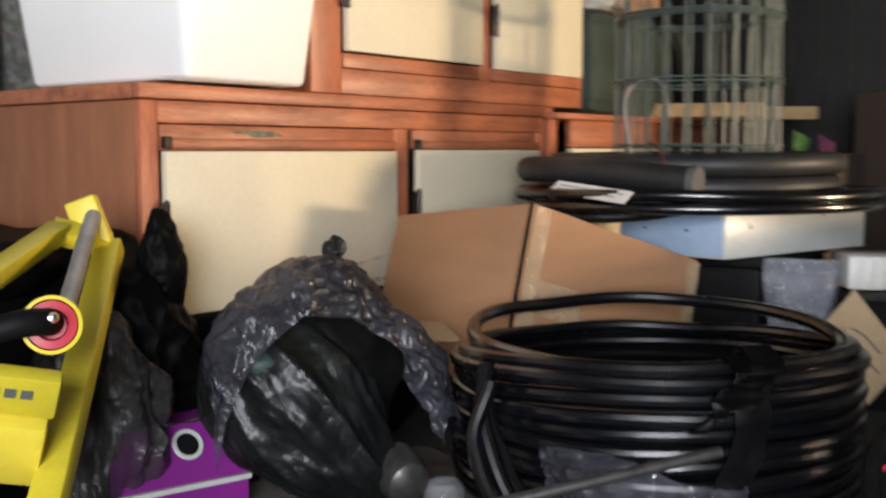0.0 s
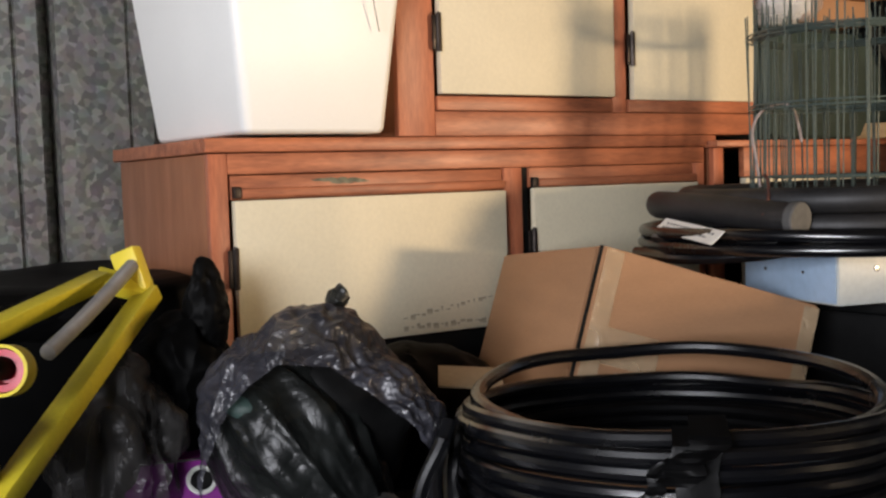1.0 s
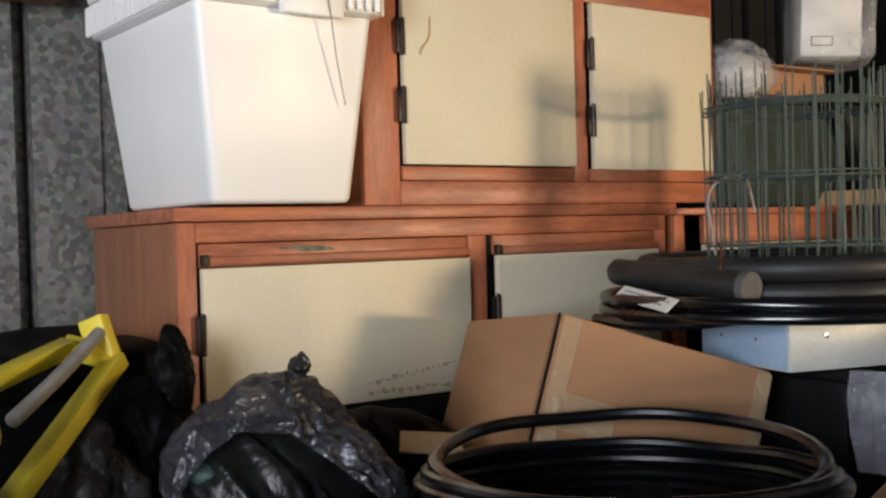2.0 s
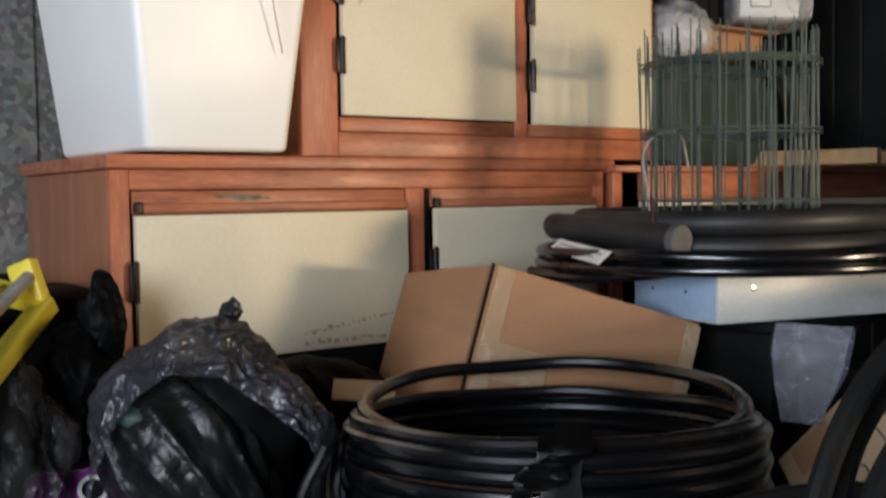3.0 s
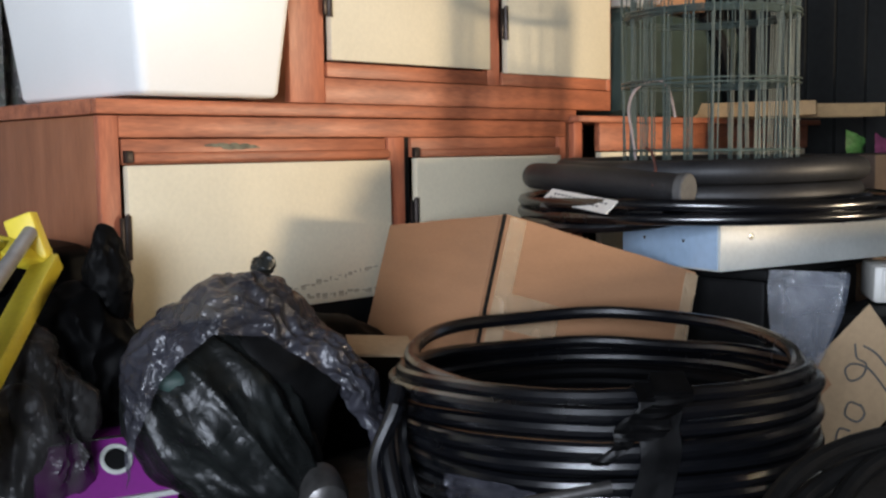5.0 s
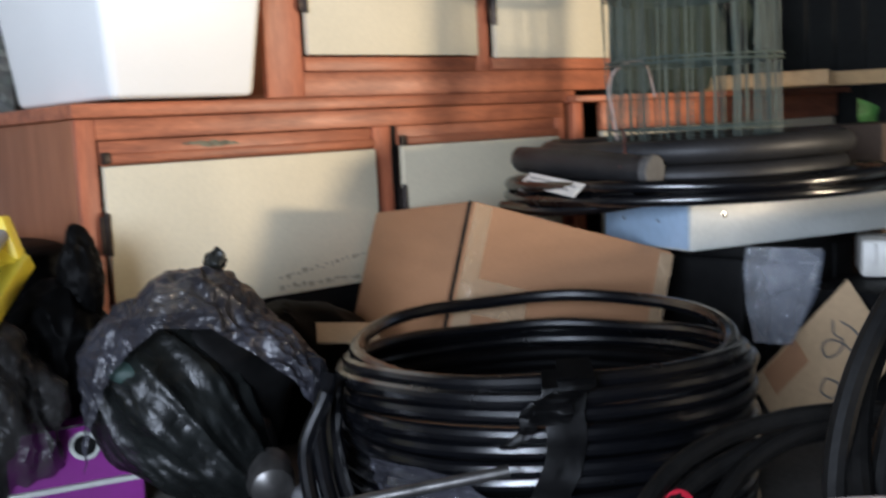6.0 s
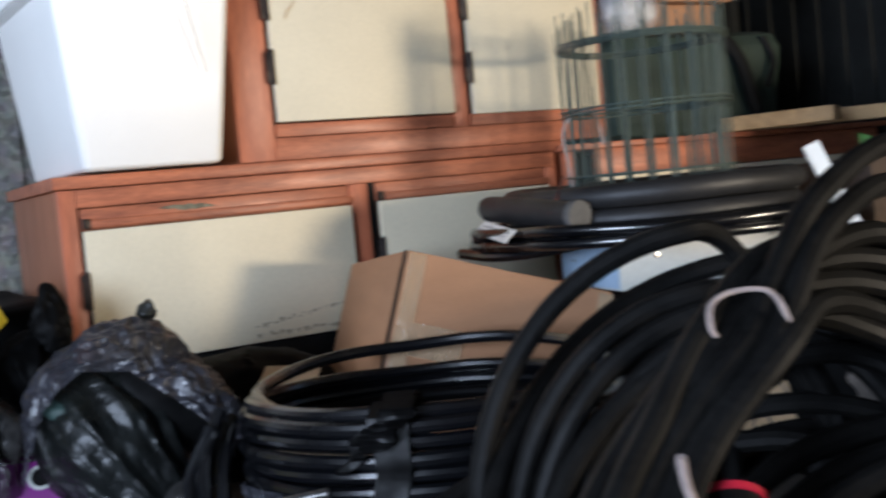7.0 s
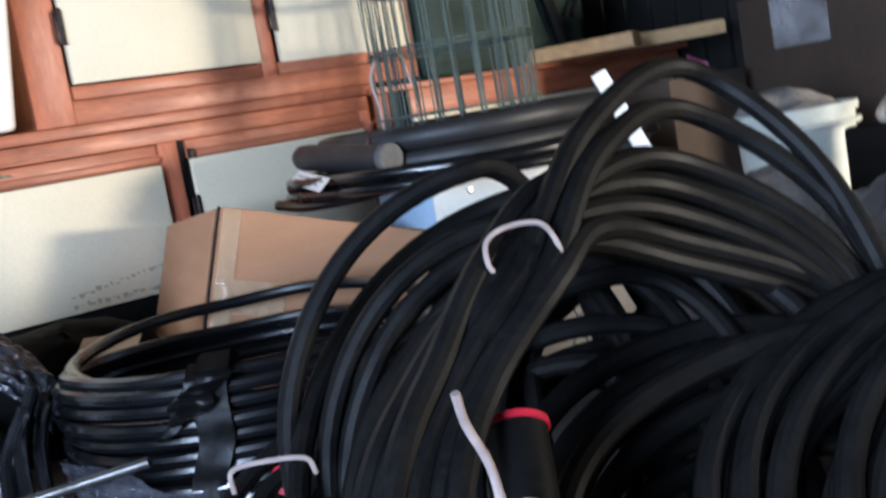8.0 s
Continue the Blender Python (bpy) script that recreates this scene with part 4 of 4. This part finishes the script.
part("filling", lump((0.05, 0.05, 0.13), (0.925, 1.325, 0.13), 5, 0.01, 15, 4), BLACKBAG, small_bag, "dark contents")

# ---- black bags and tarpaulin beside the cupboard ----
black_bag = thing("bin_bag", "upright shiny black bin bag against the cupboard", "bin bag")
part("bag_body", lump((0.105, 0.09, 0.20), (1.095, 1.415, 0.195), 21, 0.030, 9, 6, fine=0.55), BLACKSOFT, black_bag)
part("tuft", lump((0.036, 0.034, 0.115), (1.128, 1.40, 0.375), 27, 0.016, 17, 5, flat=0.26, fine=0.6), BLACKSOFT, black_bag)
low_bag = thing("bin_bag", "low black bin bag under the cupboard door", "bin bag")
part("bag_body", lump((0.26, 0.10, 0.14), (1.52, 1.385, 0.135), 25, 0.03, 8, 5), BLACKSOFT, low_bag)
tarp = thing("tarpaulin", "black tarpaulin draped over a low stack", "tarpaulin")
bm = B(0.30, 1.165, 1.50, 2.12, 0.0, 0.44, bevel=0.03)
bmesh.ops.subdivide_edges(bm, edges=bm.edges, cuts=7, use_grid_fill=True)
crumple(bm, 0.025, 6, 31)
for v in bm.verts:
    v.co.z = max(0.001, v.co.z)
    v.co.x = min(1.185, v.co.x)
part("cover", bm, BLACKSOFT, tarp)
part("fold", lump((0.30, 0.05, 0.05), (0.70, 1.52, 0.40), 33, 0.02, 10, 5), BLACKSOFT, tarp, "dull black fold")

cloth = thing("dust_cloth", "grey crumpled cloth spread on the floor", "cloth")
part("sheet", film_patch(lambda u, v: Vector((0.80 + 0.75 * u, 0.55 + 0.72 * v, 0.022)), 60, 50, 0.016, 8, 41), FLOORCLOTH, cloth)
scrap = part("cardboard_scrap", B(-0.06, 0.06, -0.05, 0.05, 0, 0.004, bevel=0.001, m=Matrix.Translation((1.55, 1.17, 0.250)) @ pose(0, 0, 0, 12, 4, -32)), CARD2)
tagged(scrap, "flat scrap of pale cardboard behind the bag", "cardboard")

# ---- purple box ----
PB = Matrix.Translation((1.045, 1.236, 0.0)) @ spin((0.966, -0.26, 0))
purple = thing("file_box", "purple board file box with a metal-edged finger hole", "file box")
bm = bmesh.new()
prof = [(-0.030, 0.0), (-0.030, 0.073), (0.030, 0.160), (0.11, 0.160), (0.11, 0.0)]
rows = [[bm.verts.new((x, y, z)) for y, z in prof] for x in (-0.125, 0.087)]
for i in range(5):
    bm.faces.new((rows[0][i], rows[0][(i + 1) % 5], rows[1][(i + 1) % 5], rows[1][i]))
bm.faces.new(rows[0][::-1]), bm.faces.new(rows[1])
bmesh.ops.bevel(bm, geom=bm.edges[:], offset=0.002, segments=2, affect="EDGES")
bmesh.ops.recalc_face_normals(bm, faces=bm.faces)
bmesh.ops.transform(bm, matrix=PB, verts=bm.verts)
part("box_body", bm, PURPLE, purple)
part("edge_strip", B(-0.128, 0.090, -0.036, -0.024, 0.070, 0.079, bevel=0.002, m=PB), CASE, purple, "plated metal edge")
part("edge_strip", B(-0.127, 0.089, 0.026, 0.034, 0.1605, 0.163, bevel=0.001, m=PB), CHROME, purple)
HM = PB @ Matrix.Translation((0.0, 0.009, 0.130)) @ pose(0, 0, 0, math.degrees(math.atan2(0.087, 0.060)), 0, 0)
ring = part("finger_ring", lathe([(0.0185, 0.0005), (0.0255, 0.001), (0.026, 0.003), (0.024, 0.0045), (0.019, 0.004), (0.0185, 0.0005)], 32, None, HM), CASE, purple, "pale metal ring")
part("finger_hole", lathe([(0.0183, 0.001), (0.0183, 0.0016), (0, 0.0016)], 28, None, HM), BLACK, ring)

dome = thing("steel_cup", "small shiny round metal cup on its side", "cup")
bm = lathe([(0, 0.0), (0.020, 0.002), (0.034, 0.012), (0.040, 0.03), (0.040, 0.075), (0.038, 0.075), (0.037, 0.03), (0.028, 0.012), (0, 0.008)], 28, None, pose(1.225, 0.93, 0.075, 75, 25, 150))
part("cup_body", bm, DULLMETAL, dome)
part("jar", lathe([(0, 0.0), (0.03, 0.0), (0.033, 0.006), (0.033, 0.06), (0.026, 0.07), (0, 0.072)], 24, None, pose(1.285, 0.915, 0.003)), FILM, dome, "clear plastic jar")

# ---- yellow hose reel ----
reel = thing("hose_reel", "yellow plastic hose reel frame with a red hub", "hose reel")


def bar(p, q, w, t, up, mat, name, label="", bev=0.004):
    p, q = Vector(p), Vector(q)
    m = Matrix.Translation(p) @ spin(q - p, up)
    return part(name, B(0, (q - p).length, -w / 2, w / 2, -t / 2, t / 2, bevel=bev, m=m), mat, reel, label)


bar((1.022, 1.395, 0.440), (0.640, 1.000, 0.165), 0.042, 0.030, (-0.5, -0.3, 0.8), YELLOW, "side_arm")
bar((0.945, 1.415, 0.470), (0.60, 1.20, 0.375), 0.034, 0.030, (-0.2, -0.3, 0.9), YELLOW, "side_arm")
bar((1.022, 1.392, 0.442), (0.935, 1.420, 0.470), 0.040, 0.028, (-0.3, -0.6, 0.8), YELLOW, "cross_piece")
bar((1.005, 1.400, 0.440), (0.990, 1.425, 0.516), 0.050, 0.030, (-0.7, -0.6, 0.1), YELLOW2, "end_block", "bright yellow end block")
bar((0.64, 1.00, 0.165), (0.50, 0.86, 0.01), 0.05, 0.034, (-0.5, -0.3, 0.8), YELLOW, "leg")
bar((0.60, 1.20, 0.375), (0.46, 1.12, 0.01), 0.05, 0.034, (-0.5, -0.3, 0.8), YELLOW, "leg")
part("handle_bar", tube(glide([(0.992, 1.395, 0.490), (0.93, 1.33, 0.452), (0.865, 1.255, 0.418), (0.795, 1.175, 0.385)]), 0.0125, 16), GREYBAR, reel, "grey handle tube")
HUB = Matrix.Translation((0.722, 1.095, 0.378)) @ look((0, 0, 0), (0.5, 0.75, -0.15)).to_3x3().to_4x4() @ Matrix.Scale(0.66, 4)
hub = part("hub", lathe([(0.030, -0.03), (0.052, -0.03), (0.055, -0.02), (0.055, 0.028), (0.048, 0.03), (0.046, -0.012), (0.030, -0.012), (0.030, -0.03)], 36, None, HUB), YELLOW2, reel, "yellow hub ring")
part("hub_core", lathe([(0.046, -0.010), (0.045, 0.020), (0.030, 0.022), (0.026, -0.005), (0, -0.006)], 32, None, HUB), RED, hub, "red hub")
part("connector", tube(glide([tuple(HUB @ Vector(q)) for q in ((-0.005, 0.005, 0.0), (-0.012, 0.006, 0.04), (-0.05, 0.004, 0.062), (-0.11, -0.01, 0.06))]), 0.017, 14), BLACK, hub, "black hose connector")
part("connector_nut", lathe([(0.0, 0.012), (0.008, 0.010), (0.011, 0.0)], 12, None, HUB @ pose(0.004, 0.012, 0.07)), CHROME, hub)
PL = Matrix.Translation((0.655, 1.045, 0.310)) @ spin((0.82, -0.52, -0.20), (-0.25, -0.45, 0.85))
part("label_plate", B(-0.16, 0.035, -0.012, 0.012, -0.026, 0.034, bevel=0.004, m=PL), YELLOW, reel, "dull yellow plate with worn lettering")
for i in range(7):
    part("print_bar", B(-0.115 + 0.018 * i, -0.102 + 0.018 * i, -0.0135, -0.0122, 0.004, 0.017, bevel=0, m=PL), LABELINK, reel)
part("tool_tray", B(-0.17, 0.030, -0.030, 0.03, -0.125, -0.028, bevel=0.008, m=PL), YELLOW2, reel, "bright yellow tray")
part("knob", lathe([(0, 0.02), (0.016, 0.018), (0.018, 0.0), (0.018, -0.03)], 20, None, PL @ pose(-0.065, -0.045, -0.10, 90, 0, 0)), RED, reel, "red knob")

# ---- beside and behind the case ----
zipb = thing("zip_bag", "clear plastic zip bag hanging under the case", "plastic bag")
ZA, ZB, ZC = Vector((2.318, 0.790, 0.350)), Vector((2.362, 0.640, 0.352)), Vector((2.275, 0.725, 0.16))


def hanging(u, v, off):
    w = 0.5 + (u - 0.5) * (1 - 0.5 * v * v)
    return ZA + (ZB - ZA) * (w - 0.12 * v) + (ZC - ZA - (ZB - ZA) * 0.25) * v + off


part("film", film_patch(lambda u, v: hanging(u, v, Vector((-0.004, -0.003, 0))), 44, 48, 0.020, 15, 51, 0.6), ZIPFILM, zipb)
part("film", film_patch(lambda u, v: hanging(u, v, Vector((0.012, 0.010, 0))), 24, 28, 0.010, 18, 55), FILM, zipb)
part("zip_strip", tube([tuple(ZA + (ZB - ZA) * u + Vector((-0.008, -0.006, -0.028))) for u in (0.02, 0.5, 0.98)], 0.0016, 6), FILM, zipb)

CT, CL, CRt = Vector((2.440, 0.630, 0.280)), Vector((2.335, 0.735, 0.125)), Vector((2.40, 0.50, 0.14))
sign = thing("cardboard_piece", "flat brown cardboard with black marker writing", "cardboard")
EX, EY = CL - CT, CRt - CT
EN = EX.cross(EY).normalized()
if EN.dot(Vector((-1, -0.6, 0))) < 0:
    EN = -EN


def on_card(u, v, h=0.0):
    return CT + EX * u + EY * v + EN * h


bm = bmesh.new()
vs = [bm.verts.new(on_card(u, v, h)) for h in (-0.003, 0.0) for u, v in ((0, 0), (1.35, 0), (1.35, 1), (0, 1))]
for f in ((0, 1, 2, 3), (4, 5, 6, 7), (0, 1, 5, 4), (1, 2, 6, 5), (2, 3, 7, 6), (3, 0, 4, 7)):
    bm.faces.new([vs[i] for i in f])
bmesh.ops.recalc_face_normals(bm, faces=bm.faces)
part("sheet", bm, CARD2, sign)
for stroke in (((0.28, 0.28), (0.22, 0.45), (0.20, 0.72)), ((0.34, 0.20), (0.40, 0.32), (0.36, 0.44), (0.46, 0.50), (0.58, 0.44), (0.56, 0.32), (0.46, 0.34), (0.36, 0.52), (0.34, 0.86)), ((0.62, 0.72), (0.70, 0.60), (0.80, 0.66), (0.74, 0.80), (0.64, 0.80), (0.62, 0.70)), ((0.84, 0.82), (0.92, 0.72), (1.02, 0.80), (0.98, 0.92))):
    part("marker_stroke", tube(glide([on_card(u, v, 0.001) for u, v in stroke]), 0.0022, 6), LABELINK, sign, "black marker stroke")
part("sticker", film_patch(lambda u, v: on_card(0.75 + 0.45 * u, 0.03 + 0.3 * v, 0.002), 8, 8, 0.001, 20, 3), CARD, sign, "torn paper patch")
# black colour here stands in for the shade behind the cardboard
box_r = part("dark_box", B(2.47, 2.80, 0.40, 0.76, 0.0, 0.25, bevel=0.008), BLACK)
tagged(box_r, "box behind the cardboard, coloured black for shade", "box")

tray = thing("ribbed_tray", "white ribbed plastic tray", "tray")
TM = Matrix.Translation((2.62, 0.70, 0.254)) @ spin((0.55, -0.835, -0.02))
part("tray_body", B(0, 0.33, 0, 0.16, 0, 0.085, bevel=0.01, m=TM), WHITE, tray)
for i in range(10):
    part("rib", B(0.018 + 0.031 * i, 0.034 + 0.031 * i, -0.006, 0.002, 0.008, 0.078, bevel=0.003, m=TM), WHITE, tray)
grip = thing("red_tool_case", "black and red plastic tool case", "tool case")
part("case_body", B(2.50, 2.75, 0.20, 0.35, 0.0, 0.19, bevel=0.015), RED, grip)
part("case_lid", B(2.495, 2.755, 0.195, 0.355, 0.1905, 0.225, bevel=0.012), BLACK, grip, "black lid")
part("case_clip", B(2.60, 2.65, 0.185, 0.196, 0.16, 0.21, bevel=0.003), CHROME, grip)

stick = part("white_stick", tube([(2.05, 0.195, 0.622), (2.095, 0.135, 0.44), (2.18, 0.025, 0.008)], 0.017, 4), WHITE)
tagged(stick, "white painted wooden stake leaning in the pile", "stake")
bucket = thing("bucket", "pale grey-green plastic bucket with dirty rim", "bucket")
BK = pose(2.98, 0.45, 0.0)
part("pail", lathe([(0, 0.004), (0.105, 0.004), (0.108, 0.0), (0.135, 0.455), (0.142, 0.456), (0.143, 0.475), (0.133, 0.476), (0.105, 0.012), (0, 0.012)], 36, None, BK), BUCKETW, bucket)
part("rim_bead", lathe([(0.143, 0.425), (0.147, 0.428), (0.147, 0.436), (0.142, 0.438)], 36, None, BK), BUCKETW, bucket)
part("filling", lump((0.125, 0.125, 0.05), (2.98, 0.45, 0.46), 61, 0.02, 14, 4), GREYCLOTH, bucket, "dusty scraps")
film_heap = thing("plastic_sheet", "heap of dusty clear plastic sheeting", "plastic sheet")
part("sheet", lump((0.28, 0.33, 0.20), (2.41, -0.27, 0.20), 63, 0.04, 9, 5), FILM, film_heap)
# heap enlarged out of view; this added core blocks door light from the coil
part("blocking_core", lump((0.25, 0.30, 0.19), (2.42, -0.28, 0.175), 64, 0.03, 9, 4), GREYCLOTH, film_heap)
# black box; its long unseen part is added to keep door light off the coils
black_box = part("blocking_box", B(2.70, 2.98, -2.30, 0.17, 0.0, 0.44, bevel=0.01), BLACK)
tagged(black_box, "matt black box behind the bucket, lengthened out of view to block door light", "wall", kind="structure")
wrap = thing("plastic_wrap", "crumpled dusty clear plastic over the black box", "plastic sheet")
part("sheet", lump((0.20, 0.16, 0.055), (2.85, -0.02, 0.455), 66, 0.025, 14, 5, flat=0.442), FILM, wrap)
ramp = thing("cloth_heap", "dark dusty fabric heaped behind the coils", "cloth")
part("folds", lump((0.17, 0.20, 0.21), (2.40, 0.17, 0.20), 68, 0.035, 9, 5, fine=0.5), GREYCLOTH, ramp)

# ---- on the second unit ----
gbag = thing("canvas_bag", "dark green canvas bag with a black strap", "bag")
bm = B(2.78, 3.50, 1.50, 1.86, 0.704, 1.02, bevel=0.05)
bmesh.ops.subdivide_edges(bm, edges=bm.edges, cuts=6, use_grid_fill=True)
crumple(bm, 0.018, 5, 71)
for v in bm.verts:
    v.co.z = max(0.7045, v.co.z)
part("bag_body", bm, GREENBIN, gbag)
part("strap", tube(glide([(3.20, 1.49, 1.02), (3.26, 1.465, 0.93), (3.30, 1.465, 0.82), (3.34, 1.475, 0.72)]), 0.022, 8), BLACK, gbag, "black webbing strap")
part("strap", tube(glide([(3.40, 1.49, 1.0), (3.42, 1.47, 0.92), (3.38, 1.465, 0.84)]), 0.010, 8), BLACK, gbag)
for end, axis, length, width in (((3.375, 1.205), (0.41, -0.91), 0.56, 0.085), ((3.80, 1.19), (0.72, -0.69), 0.62, 0.09)):
    m = Matrix.Translation((*end, 0.7035)) @ spin((*axis, 0))
    pl = part("pine_board", B(-length, 0, -width / 2, width / 2, 0, 0.045, bevel=0.003, m=m), PINE)
    tagged(pl, "raw pine board jutting out over the low cupboard", "board", "pine boards")
packet = thing("seed_packet", "green and pink printed packet", "packet")
part("pouch", film_patch(lambda u, v: Vector((3.30 + 0.06 * u, 1.075 - 0.03 * u, 0.588 + 0.07 * v * (1 - 0.4 * u))), 20, 20, 0.012, 25, 75), LEAF, packet)
part("pouch", film_patch(lambda u, v: Vector((3.36 + 0.06 * u, 1.02 - 0.03 * u, 0.588 + 0.06 * v * (1 - 0.5 * u))), 20, 20, 0.012, 25, 76), PINK, packet, "pink printed side")
# both far boxes get the cardboard darkened for shade
shelf_box = thing("cardboard_box", "brown cardboard box with clear tape, darkened for shade", "box")
SB = Matrix.Translation((3.74, 0.60, 0.0)) @ pose(0, 0, 0, 0, 0, -20)
part("carton_body", B(-0.28, 0.28, -0.36, 0.30, 0.0, 0.78, bevel=0.006, m=SB), SHADECARD, shelf_box)
part("tape", B(-0.285, -0.2805, -0.10, 0.14, 0.62, 0.77, bevel=0.001, m=SB), FILM, shelf_box, "shiny clear tape")
stack = thing("cardboard_box", "brown cardboard box under the clutter by the far wall, darkened for shade", "box")
part("carton_body", B(3.14, 3.50, 0.92, 1.17, 0.0, 0.585, bevel=0.006), SHADECARD, stack)

wcard = thing("cardboard_box", "small open brown cardboard box on the canvas bag", "box")
part("carton_body", B(2.93, 3.22, 1.50, 1.75, 1.03, 1.12, bevel=0.003), CARD, wcard)
part("flap", B(2.93, 3.22, 1.44, 1.499, 1.10, 1.105, bevel=0.001), CARD, wcard)
appl = thing("white_appliance", "white boxed appliance wrapped in clear plastic", "appliance")
AM = Matrix.Translation((3.03, 1.44, 1.135)) @ spin((0.72, -0.66, -0.05))
part("housing", B(0, 0.17, 0, 0.20, 0, 0.30, bevel=0.008, m=AM), WHITE, appl)
part("rating_label", B(0.03, 0.09, -0.0022, -0.0004, 0.03, 0.058, bevel=0, m=AM), LABELINK, appl)
part("rating_label", B(0.033, 0.087, -0.0036, -0.0024, 0.033, 0.055, bevel=0, m=AM), WHITE, appl, "blank label face")
bm = B(-0.01, 0.21, -0.012, 0.22, -0.01, 0.30, bevel=0.02)
bmesh.ops.subdivide_edges(bm, edges=bm.edges, cuts=6, use_grid_fill=True)
crumple(bm, 0.012, 12, 81)
bmesh.ops.transform(bm, matrix=AM, verts=bm.verts)
part("wrapping", bm, FILM, appl, "clear plastic wrapping")
cbag = thing("plastic_bag", "clear bulging plastic bag on the canvas bag", "plastic bag")
part("bag_body", lump((0.13, 0.13, 0.10), (2.90, 1.58, 1.10), 83, 0.03, 11, 5, flat=1.025), FILM, cbag)
part("filling", lump((0.10, 0.10, 0.07), (2.90, 1.59, 1.085), 84, 0.02, 9, 4, flat=1.025), WHITE, cbag, "white contents")
chrome_rail = part("metal_rail", tube([(2.66, 1.40, 1.365), (3.05, 1.40, 1.345), (3.055, 1.40, 1.33)], 0.009, 12), CHROME)
tagged(chrome_rail, "thin shiny metal rail under the roof", "rail")
